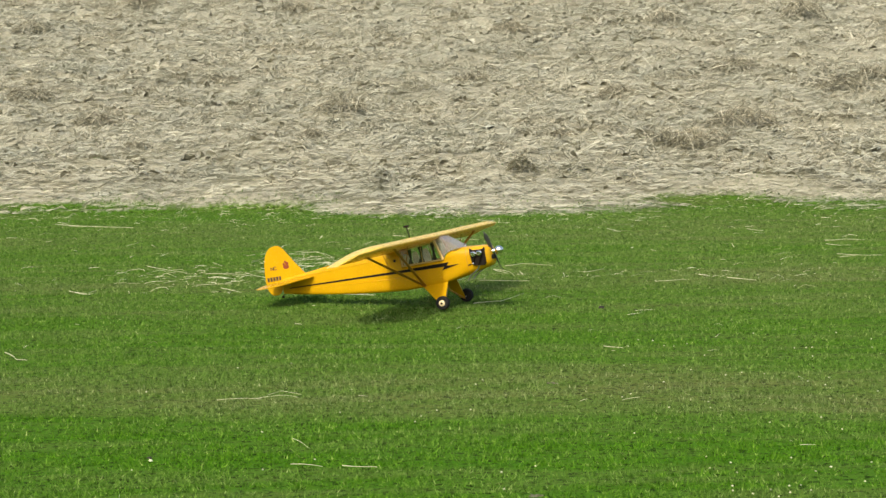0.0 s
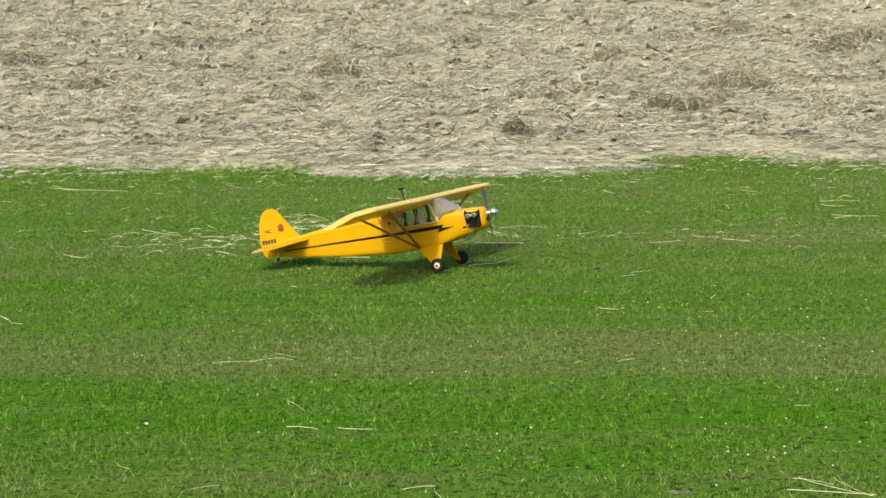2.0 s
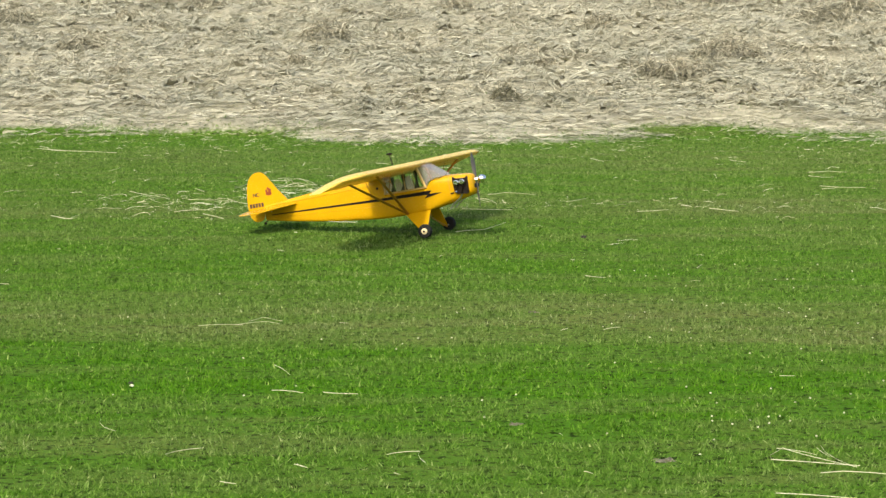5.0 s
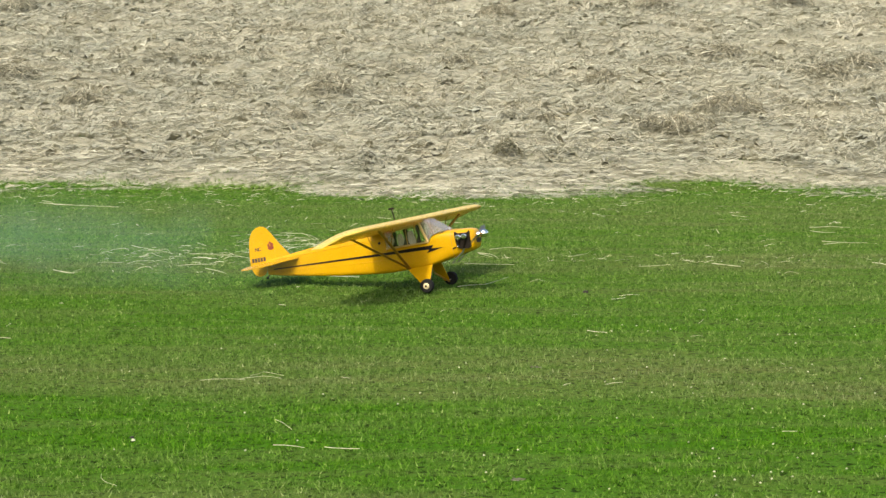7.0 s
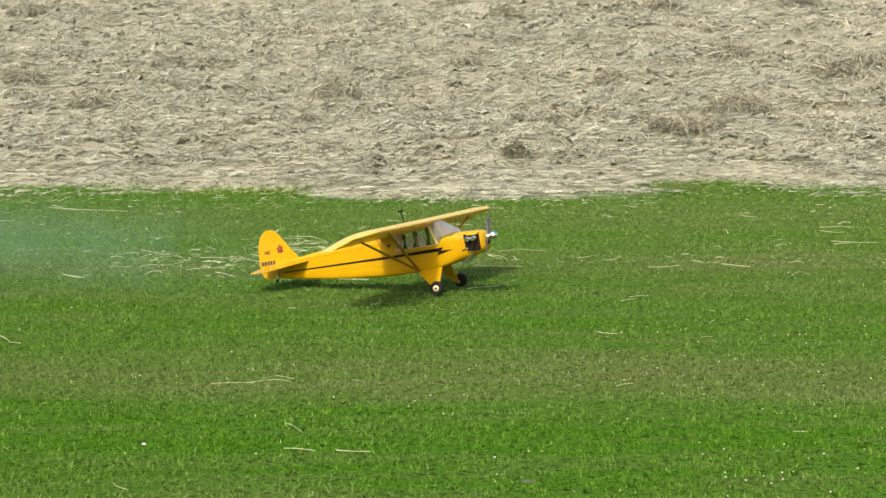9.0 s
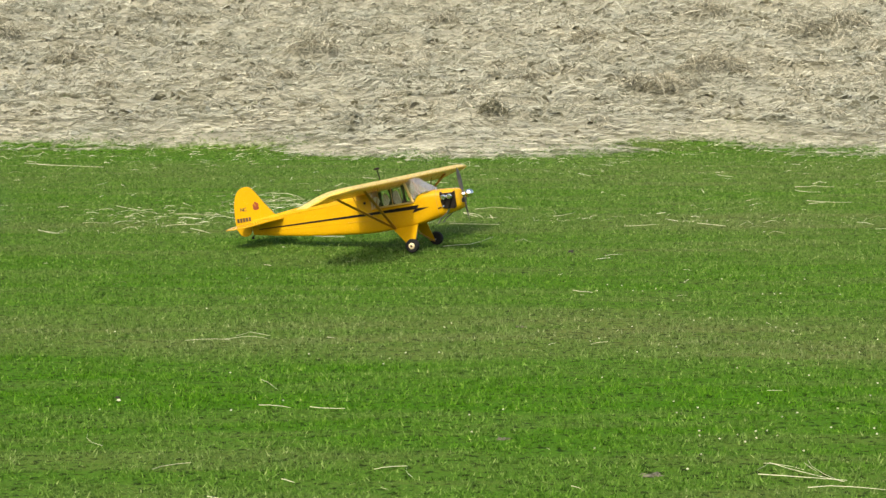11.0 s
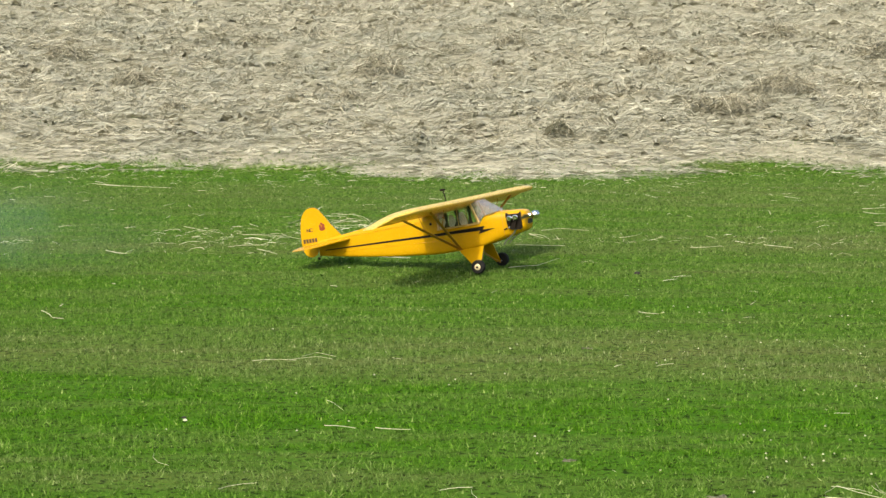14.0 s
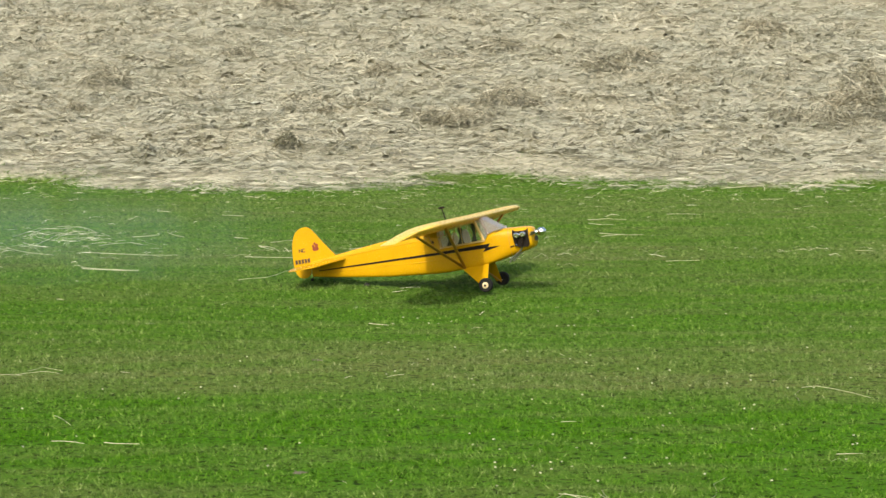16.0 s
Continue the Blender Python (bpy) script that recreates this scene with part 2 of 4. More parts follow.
def lattice(seed):
    grid = np.random.RandomState(seed).rand(256, 256)

    def value(x, y):
        x, y = np.asarray(x, float), np.asarray(y, float)
        i, j = np.floor(x).astype(int), np.floor(y).astype(int)
        u, v = x - i, y - j
        u, v = u * u * (3 - 2 * u), v * v * (3 - 2 * v)
        i0, i1, j0, j1 = i % 256, (i + 1) % 256, j % 256, (j + 1) % 256
        return (grid[i0, j0] * (1 - u) + grid[i1, j0] * u) * (1 - v) + (grid[i0, j1] * (1 - u) + grid[i1, j1] * u) * v
    return value


N1, N2, N3, N4 = lattice(1), lattice(2), lattice(3), lattice(4)
EDGE_X = (-12, -4.8, -3.3, -2.3, -1.4, -0.5, 0.7, 1.4, 2.5, 3.1, 3.9, 4.7, 5.2, 6.4, 7.5, 14)
EDGE_Y = (24.3, 24.3, 24.35, 24.25, 23.85, 23.4, 23.2, 23.3, 24.1, 24.15, 23.75, 23.35, 23.45, 23.6, 23.9, 23.9)
SLOPE = 0.15


def edge_of_hay(x):
    return np.interp(x, EDGE_X, EDGE_Y) + 0.25 * (N3(x * 0.8 + 40, x * 0 + 3) - 0.5) + 0.25 * (N4(x * 2.7 + 9, x * 0 + 7) - 0.5)


def hay_cover(x, y):
    return np.clip((y - edge_of_hay(x) + 0.35 + 1.0 * (N1(x * 0.9 + 80, y * 5 + 31) - 0.5)) / 1.15, 0, 1)


def base_height(y):
    y = np.asarray(y, float)
    d = np.clip(y - 23.2, 0, None)
    rise = np.where(d < 1.6, SLOPE * d * d / 3.2, SLOPE * (d - 0.8))
    far = np.clip(y - 70, 0, None)
    return np.where(y < 70, rise, SLOPE * 46 + 8.0 * (1 - np.exp(-far * SLOPE / 8.0)))


def height(x, y):
    x, y = np.asarray(x, float), np.asarray(y, float)
    h = hay_cover(x, y)
    rows = N1(x * 0.55 + 50, y * 1.5 + 20)
    lumps = np.clip(N2(x * 1.5 + 11, y * 2.6 + 70) - 0.35, 0, 1)
    small = N3(x * 5.5 + 90, y * 7.5 + 15)
    mat = 0.02 + 0.12 * rows * rows + 0.3 * lumps * lumps + 0.07 * small
    turf = 0.012 * N4(x * 1.4 + 30, y * 1.4 + 60) + 0.006 * N2(x * 6 + 5, y * 6 + 8) - 0.012
    fade = np.clip((70 - y) / 20, 0, 1)
    return base_height(y) + h * mat * fade + (1 - h) * turf


# ---- ground: one sheet to the horizon ----
def spaced(a, b, step):
    return list(np.arange(a, b, step))


gx = np.array([-1500, -700, -300, -140, -70, -40, -25, -17, -13] + spaced(-11, 15, 0.11) + [15, 18, 25, 40, 70, 140, 300, 700, 1500])
gy = np.array([-1500, -600, -200, -80, -30, -10] + spaced(0, 6, 0.5) + spaced(6, 23, 0.16) + spaced(23, 47, 0.11)
              + [47, 48, 49.5, 52, 55, 59, 64, 70, 80, 95, 120, 160, 250, 400, 700, 1500, 3000])
GX, GY = np.meshgrid(gx, gy, indexing="ij")
GZ = height(GX, GY)
idx = np.arange(GX.size).reshape(GX.shape)
quads = np.stack([idx[:-1, :-1], idx[1:, :-1], idx[1:, 1:], idx[:-1, 1:]], -1).reshape(-1, 4)
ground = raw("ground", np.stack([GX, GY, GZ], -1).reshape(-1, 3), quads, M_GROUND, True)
cover = ground.data.attributes.new("hay_cover", "FLOAT", "POINT")
cover.data.foreach_set("value", hay_cover(GX, GY).ravel().astype(np.float32))
tagged(ground, "mown green lawn strip meeting a rising field of cut hay", "ground", kind="structure")


def in_view(rs, n, y0, y1, power):
    """Random places in the wedge of land in front of the cameraman; power > 0 packs them nearer."""
    u = rs.rand(n)
    y = (y0 ** (2 - power) + u * (y1 ** (2 - power) - y0 ** (2 - power))) ** (1 / (2 - power))
    x = y * (-0.225 + rs.rand(n) * 0.545)
    return x, y


def grass(n):
    rs = np.random.RandomState(11)
    x, y = in_view(rs, n, 6.4, 27.2, 0.75)
    keep = rs.rand(n) > np.clip(hay_cover(x, y) * 1.1, 0, 0.96)
    tuft = N2(x * 17 + 3, y * 11 + 1) * 0.75 + N4(x * 4.1, y * 3.1) * 0.45
    keep &= rs.rand(n) < np.clip(2.0 * tuft - 0.22, 0.16, 1)
    x, y, tuft = x[keep], y[keep], tuft[keep]
    n = len(x)
    z = height(x, y) - 0.004
    long = (0.014 + 0.023 * rs.rand(n) ** 2) * (0.55 + 0.7 * tuft)
    wide = (0.0026 + 0.0018 * rs.rand(n)) * (0.8 + y / 30)
    a, lean = rs.rand(n) * 2 * np.pi, rs.rand(n) ** 0.45 * 1.5
    b = rs.rand(n) * np.pi
    dx, dy = np.cos(b) * wide, np.sin(b) * wide
    P = np.empty((n, 3, 3), np.float32)
    P[:, 0] = np.stack([x - dx, y - dy, z], -1)
    P[:, 1] = np.stack([x + dx, y + dy, z], -1)
    P[:, 2] = np.stack([x + np.cos(a) * np.sin(lean) * long, y + np.sin(a) * np.sin(lean) * long, z + np.cos(lean) * long], -1)
    ob = raw("grass", P.reshape(-1, 3), np.arange(3 * n).reshape(-1, 3), M_GRASS)
    return tagged(ob, "short mown green grass blades with drier strips", "grass", kind="stuff")


def ribbons(x, y, z, az, pitch, long, wide, bend, roll):
    """Bent ribbons of two quads each, as verts and faces."""
    n = len(x)
    d = np.stack([np.cos(az) * np.cos(pitch), np.sin(az) * np.cos(pitch), np.sin(pitch)], -1)
    s = np.stack([-np.sin(az), np.cos(az), np.zeros(n)], -1)
    u = np.cross(d, s)
    w = (s * np.cos(roll)[:, None] + u * np.sin(roll)[:, None]) * (wide / 2)[:, None]
    c = np.stack([x, y, z], -1)
    side = s * (bend * np.cos(roll * 3))[:, None] + np.abs(u) * np.abs(bend)[:, None] * 0.7
    p0, p1, p2 = c - d * (long / 2)[:, None], c + side, c + d * (long / 2)[:, None]
    V = np.stack([p0 - w, p0 + w, p1 - w, p1 + w, p2 - w * 0.5, p2 + w * 0.5], 1).reshape(-1, 3)
    k = np.arange(n)[:, None] * 6
    F = np.concatenate([k + np.array([[0, 1, 3, 2]]), k + np.array([[2, 3, 5, 4]])], 1).reshape(-1, 4)
    return V, F


def hay(n, each=5):
    """Hay lies in wisps: a few stalks side by side with one lie."""
    rs = np.random.RandomState(12)
    x, y = in_view(rs, n, 21.6, 45.0, 0.9)
    keep = rs.rand(n) < hay_cover(x, y) ** 1.15
    tangle = N2(x * 2.2 + 30, y * 3.1 + 10)
    keep &= rs.rand(n) < 0.6 + 0.35 * tangle
    x, y, tangle = x[keep], y[keep], tangle[keep]
    n = len(x)
    flow = (N3(x * 1.7 + 20, y * 1.7 + 66) - 0.5) * 2.0
    laid = np.clip((y - edge_of_hay(x)) / 3.2, 0.22, 1)
    az = (flow + rs.randn(n) * 0.75) * laid
    pitch = rs.randn(n) * 0.16 * laid
    pitch = np.where(rs.rand(n) < 0.1 * laid - 0.02, rs.rand(n) * 0.8 + 0.2, pitch)
    long = 0.06 + 0.2 * rs.rand(n) ** 2
    lift = rs.rand(n) ** 1.5 * (0.012 + 0.03 * tangle)
    bend, tilt = rs.randn(n) * long * 0.16, rs.randn(n) * 0.5
    k = np.repeat(np.arange(n), each)
    m = len(k)
    off = rs.randn(m) * 0.016
    x, y = x[k] - np.sin(az[k]) * off + rs.randn(m) * 0.03, y[k] + np.cos(az[k]) * off + rs.randn(m) * 0.02
    long = long[k] * (0.5 + 0.7 * rs.rand(m))
    pitch = pitch[k] + rs.randn(m) * 0.07
    z = height(x, y) + lift[k] + rs.rand(m) * 0.012 + np.abs(np.sin(pitch)) * long * 0.4
    V, F = ribbons(x, y, z, az[k] + rs.randn(m) * 0.38, pitch, long, 0.0045 + 0.005 * rs.rand(m), bend[k] + rs.randn(m) * 0.01, tilt[k] + rs.randn(m) * 0.4)
    # long bowed stalks lying over the mat
    m = 9000
    x, y = in_view(rs, m, 23.2, 45.0, 1.1)
    keep = hay_cover(x, y) > 0.6
    x, y = x[keep], y[keep]
    m = len(x)
    laid = np.clip((y - edge_of_hay(x)) / 3.2, 0.22, 1)
    long = 0.14 + 0.22 * rs.rand(m) ** 2
    pitch = rs.randn(m) * 0.32 * laid
    V2, F2 = ribbons(x, y, height(x, y) + 0.02 + 0.035 * rs.rand(m) + np.abs(np.sin(pitch)) * long * 0.45, rs.randn(m) * 1.1 * laid, pitch, long,
                     0.006 + 0.004 * rs.rand(m), rs.randn(m) * long * 0.24, rs.randn(m) * 0.5)
    V, F = np.concatenate([V, V2]), np.concatenate([F, F2 + len(V)])
    ob = raw("hay", V, F, M_HAY)
    return tagged(ob, "dry cut hay lying tangled over the field", "hay", kind="stuff")


def hay_tufts(n):
    """Small raised wisps all over the hay, hollow below; the dark of the hollows is also in their colour."""
    rs = np.random.RandomState(15)
    x, y = in_view(rs, n, 23.4, 45.0, 0.7)
    keep = (hay_cover(x, y) > 0.95) & (rs.rand(n) < np.clip(2.4 * N1(x * 0.9 + 7, y * 1.4 + 9) - 0.5, 0.05, 1))
    x, y = x[keep], y[keep]
    size = 0.08 + 0.2 * rs.rand(len(x)) ** 2
    k = np.repeat(np.arange(len(x)), 34)
    m = len(k)
    ang, rad = rs.rand(m) * 2 * np.pi, rs.rand(m) ** 0.5
    px, py = x[k] + rad * np.cos(ang) * size[k] * 1.1, y[k] + rad * np.sin(ang) * size[k] * 0.5
    pz = height(x[k], y[k]) + 0.01 + np.sqrt(np.clip(1 - rad ** 2, 0, 1)) * size[k] * (0.15 + 0.35 * rs.rand(m))
    V, F = ribbons(px, py, pz, ang + rs.randn(m) * 0.9, -0.4 * rad + rs.randn(m) * 0.5, size[k] * (0.4 + 0.7 * rs.rand(m)), 0.0035 + 0.004 * rs.rand(m),
                   rs.randn(m) * size[k] * 0.12, rs.randn(m))
    return tagged(raw("hay_tufts", V, F, M_SHADED_HAY), "small raised wisps of grey-brown hay with painted-in shade", "hay", kind="stuff")


def hay_hollows(n):
    """Hay lifted in small arched mats, hollow below, with a ragged lip towards the lawn."""
    rs = np.random.RandomState(16)
    x, y = in_view(rs, n, 24.2, 45.0, 0.9)
    keep = (hay_cover(x, y) > 0.95) & (rs.rand(n) < np.clip(2.2 * N1(x * 0.8 + 17, y * 1.2 + 29) - 0.4, 0.15, 1))
    x, y = x[keep], y[keep]
    n = len(x)
    wide, deep, up = 0.03 + 0.1 * rs.rand(n) ** 2, 0.06 + 0.07 * rs.rand(n), 0.03 + 0.045 * rs.rand(n) ** 1.5
    turn = rs.randn(n) * 0.35
    A, B = 7, 4
    a, b = np.meshgrid(np.linspace(-1, 1, A), np.linspace(0, 1, B), indexing="ij")
    rough = rs.randn(n, A, B)
    px = wide[:, None, None] * (a + 0.1 * rough) * (1 - 0.25 * b)
    py = deep[:, None, None] * (b + 0.22 * np.roll(rough, 1, 1) * (b < 0.1))
    gx_, gy_ = np.cos(turn)[:, None, None] * px - np.sin(turn)[:, None, None] * py + x[:, None, None], np.sin(turn)[:, None, None] * px + np.cos(turn)[:, None, None] * py + y[:, None, None]
    arch = np.sqrt(np.clip(1 - a * a, 0, 1)) * (1 - b ** 1.6)
    pz = height(gx_, gy_) - 0.006 + up[:, None, None] * arch * (1 + 0.25 * np.roll(rough, 2, 1)) + 0.012 * (b < 0.1) * arch
    V = np.stack([gx_, gy_, pz], -1).reshape(-1, 3)
    q = np.arange(A * B).reshape(A, B)
    quad = np.stack([q[:-1, :-1], q[1:, :-1], q[1:, 1:], q[:-1, 1:]], -1).reshape(-1, 4)
    F = (np.arange(n)[:, None, None] * A * B + quad[None]).reshape(-1, 4)
    # pale stalks bent over the lip
    k = np.repeat(np.arange(n), 5)
    m = len(k)
    u = rs.rand(m) * 1.6 - 0.8
    sx, sy = x[k] + np.cos(turn[k]) * u * wide[k], y[k] + np.sin(turn[k]) * u * wide[k] + rs.rand(m) * 0.03 - 0.01
    long = wide[k] * (0.4 + 0.9 * rs.rand(m))
    V2, F2 = ribbons(sx, sy, height(sx, sy) + up[k] * np.sqrt(1 - u * u) + 0.008, turn[k] + rs.randn(m) * 0.5, -0.5 * u * up[k] / wide[k] + rs.randn(m) * 0.2, long,
                     0.006 + 0.006 * rs.rand(m), rs.randn(m) * long * 0.15, rs.randn(m) * 0.6)
    V, F = np.concatenate([V, V2]), np.concatenate([F, F2 + len(V)])
    return tagged(raw("lifted_hay", V, F, M_HAY, True), "small arched mats of lifted dry hay, hollow below", "hay", kind="stuff")


def squiggles(rs, x, y, z, az, pitch, long, wide, curl):
    """Curly ribbons of four quads each, as verts and faces."""
    n = len(x)
    p = np.stack([x, y, z], -1)
    a, rise = az.copy(), pitch.copy()
    kink = rs.randn(n) * curl
    rows = []
    for k in range(5):
        half = wide * (0.5 if 0 < k < 4 else 0.3)
        side = np.stack([-np.sin(a) * 0.8, np.cos(a) * 0.8, np.full(n, 0.6)], -1) * half[:, None]
        rows += [p - side, p + side]
        p = p + np.stack([np.cos(a) * np.cos(rise), np.sin(a) * np.cos(rise), np.sin(rise)], -1) * (long / 4)[:, None]
        kink = kink * 0.6 + rs.randn(n) * curl
        a = a + kink
        rise = rise - np.abs(pitch) * 0.55
    V = np.stack(rows, 1).reshape(-1, 3)
    q = np.array([[2 * k, 2 * k + 1, 2 * k + 3, 2 * k + 2] for k in range(4)])
    return V, (np.arange(n)[:, None, None] * 10 + q[None]).reshape(-1, 4)


def hay_curls(n):
    """Pale curled stalks lying loose on top of the hay."""
    rs = np.random.RandomState(17)
    x, y = in_view(rs, n, 23.3, 45.0, 1.0)
    keep = (hay_cover(x, y) > 0.5) & (rs.rand(n) < np.clip(1.8 * N2(x * 1.3 + 71, y * 1.9 + 5) - 0.2, 0.2, 1))
    x, y = x[keep], y[keep]
    n = len(x)
    laid = np.clip((y - edge_of_hay(x)) / 2.0, 0.25, 1)
    V, F = squiggles(rs, x, y, height(x, y) + 0.018 + 0.03 * rs.rand(n), rs.randn(n) * 1.2 * laid + np.pi * (rs.rand(n) < 0.5), np.abs(rs.randn(n)) * 0.35 * laid,
                     0.07 + 0.16 * rs.rand(n) ** 2, 0.007 + 0.007 * rs.rand(n), 0.45 * laid)
    return tagged(raw("curled_hay", V, F, M_CURL), "pale curled hay stalks lying loose on the field", "hay", kind="stuff")


def scattered_straw(n):
    """Loose bits of straw blown over the lawn, thicker towards the hay and behind the tail."""
    rs = np.random.RandomState(13)
    x, y = in_view(rs, n, 6.6, 26.5, 0.6)
    d = edge_of_hay(x) - y
    near_edge = np.exp(-np.clip(d, 0, None) / 0.8) * 0.95
    drift = np.exp(-((x + 1.75) / 0.55) ** 2 - ((y - 16.9) / 0.75) ** 2) * 0.35 + np.exp(-((x + 1.0) / 0.45) ** 2 - ((y - 17.9) / 0.6) ** 2) * 0.3
    row = np.exp(-((y - 16.7) / 0.3) ** 2) * np.where(x > 0.2, 0.5, 0.3)
    keep = rs.rand(n) < 0.014 * (y / 16) ** 2 + near_edge + drift + row
    x, y = x[keep], y[keep]
    n = len(x)
    long = (0.03 + 0.14 * rs.rand(n) ** 2) * np.clip((y - 3) / 14, 0.25, 1) * (1 + np.clip(drift[keep], 0, 1) * 0.9)
    V, F = ribbons(x, y, height(x, y) + 0.02 + 0.012 * rs.rand(n), rs.randn(n) * 0.8, rs.randn(n) * 0.08, long,
                   (0.0016 + 0.002 * rs.rand(n)) * np.clip(y / 16, 0.4, 1.2), rs.randn(n) * long * 0.15, rs.randn(n) * 0.5)
    m = 44
    x = np.where(rs.rand(m) < 0.5, -1.75 + 0.45 * rs.randn(m), -1.2 + 0.35 * rs.randn(m))
    y = np.where(x < -1.5, 16.9, 17.7) + 0.5 * rs.randn(m)
    V2, F2 = squiggles(rs, x, y, height(x, y) + 0.02 + 0.03 * rs.rand(m), rs.randn(m) * 0.6, np.abs(rs.randn(m)) * 0.25, 0.06 + 0.2 * rs.rand(m) ** 2, 0.002 + 0.0015 * rs.rand(m), np.full(m, 0.4))
    V, F = np.concatenate([V, V2]), np.concatenate([F, F2 + len(V)])
    return tagged(raw("loose_straw", V, F, M_STRAW), "pale loose straw bits scattered over the lawn", "straw", kind="stuff")


grass(1300000)
hay(99000)
hay_tufts(2600)
hay_hollows(5200)
hay_curls(21000)
scattered_straw(22000)


# ---- the model aeroplane; airframe numbers in inches of the full-size type, built at one quarter ----
Q = 0.0254 / 4


def I(x, y, z):
    return Vector(((x + 58) * Q, y * Q, (z + 54.5) * Q))


def loft(bm, rings, caps=True):
    loops = [[bm.verts.new(p) for p in r] for r in rings]
    for a, b in zip(loops, loops[1:]):
        for i in range(len(a)):
            j = (i + 1) % len(a)
            bm.faces.new((a[i], a[j], b[j], b[i]))
    if caps:
        bm.faces.new(loops[0])
        bm.faces.new(loops[-1])


def ring(x, hw, zb, zt, n, count=32):
    out = []
    for k in range(count):
        a = 2 * math.pi * (k + 0.5) / count
        c, s = math.cos(a), math.sin(a)
        out.append(I(x, hw * math.copysign(abs(c) ** (2 / n), c), (zb + zt) / 2 + (zt - zb) / 2 * math.copysign(abs(s) ** (2 / n), s)))
    return out


def tube(bm, a, b, r, count=8, flat=1.0):
    """A round or streamlined bar from a to b."""
    d = (b - a).normalized()
    e = Vector((1, 0, 0)) - d * d.x
    e = e.normalized() if e.length > 0.1 else Vector((0, 1, 0))
    f = d.cross(e)
    rings = [[p + e * r * flat * math.cos(2 * math.pi * k / count) + f * r * math.sin(2 * math.pi * k / count) for k in range(count)] for p in (a, b)]
    loft(bm, rings)


def prism(bm, outline, thick, axis):
    """A thin slab with a softened rim: outline points in one plane, thickness across axis."""
    n = Vector(axis)
    mid = sum(outline, Vector()) / len(outline)
    rings = []
    for h, s in ((-0.5, 0.985), (-0.32, 1.0), (0.32, 1.0), (0.5, 0.985)):
        rings.append([mid + (p - mid) * s + n * thick * h for p in outline])
    loft(bm, rings)


def smooth_open(pts, steps=5):
    """A smooth line through open points, ends kept."""
    p = [pts[0]] + list(pts) + [pts[-1]]
    out = []
    for i in range(1, len(p) - 2):
        a, b, c, d = p[i - 1:i + 3]
        for j in range(steps):
            t = j / steps
            out.append(0.5 * (2 * b + (c - a) * t + (2 * a - 5 * b + 4 * c - d) * t * t + (3 * b - a - 3 * c + d) * t ** 3))
    return out + [pts[-1]]


def smooth_line(pts, steps=5):
    out, n = [], len(pts)
    for i in range(n):
        p = [Vector(pts[(i + k - 1) % n]) for k in range(4)]
        for j in range(steps):
            t = j / steps
            out.append(0.5 * (2 * p[1] + (p[2] - p[0]) * t + (2 * p[0] - 5 * p[1] + 4 * p[2] - p[3]) * t * t
                              + (3 * p[1] - p[0] - 3 * p[2] + p[3]) * t ** 3))
    return out


BODY = (  # station, half width, bottom, top, squareness
    (-6.6, 8.6, -11, 5.0, 2.6), (-7.7, 10.8, -12.8, 6.6, 2.9), (-10.4, 12.9, -14.2, 7.8, 3.2), (-16, 14, -15.6, 8.7, 3.6), (-26, 14.6, -17.6, 9.4, 4.0),
    (-36, 14.8, -19.8, 10.2, 4.4), (-42, 14.8, -21, 9.8, 5), (-48, 14.8, -22, 8.8, 6), (-53, 14.8, -22.8, 7.0, 7), (-57, 14.8, -23.4, 1.2, 8), (-75, 14.8, -24.6, 1.0, 8),
    (-104, 14.6, -24.6, 1.0, 8), (-105, 14.6, -24.6, 20.8, 8), (-114, 14, -24.2, 20.6, 8), (-135, 12.2, -22.4, 19.8, 7), (-165, 9.4, -19.4, 17.6, 7),
    (-195, 6.4, -15.2, 14.8, 6), (-225, 3.6, -10.6, 11.4, 5), (-248, 1.6, -6.4, 9.2, 4))


def half_width(x):
    return np.interp(-x, [-b[0] for b in BODY], [b[1] for b in BODY])


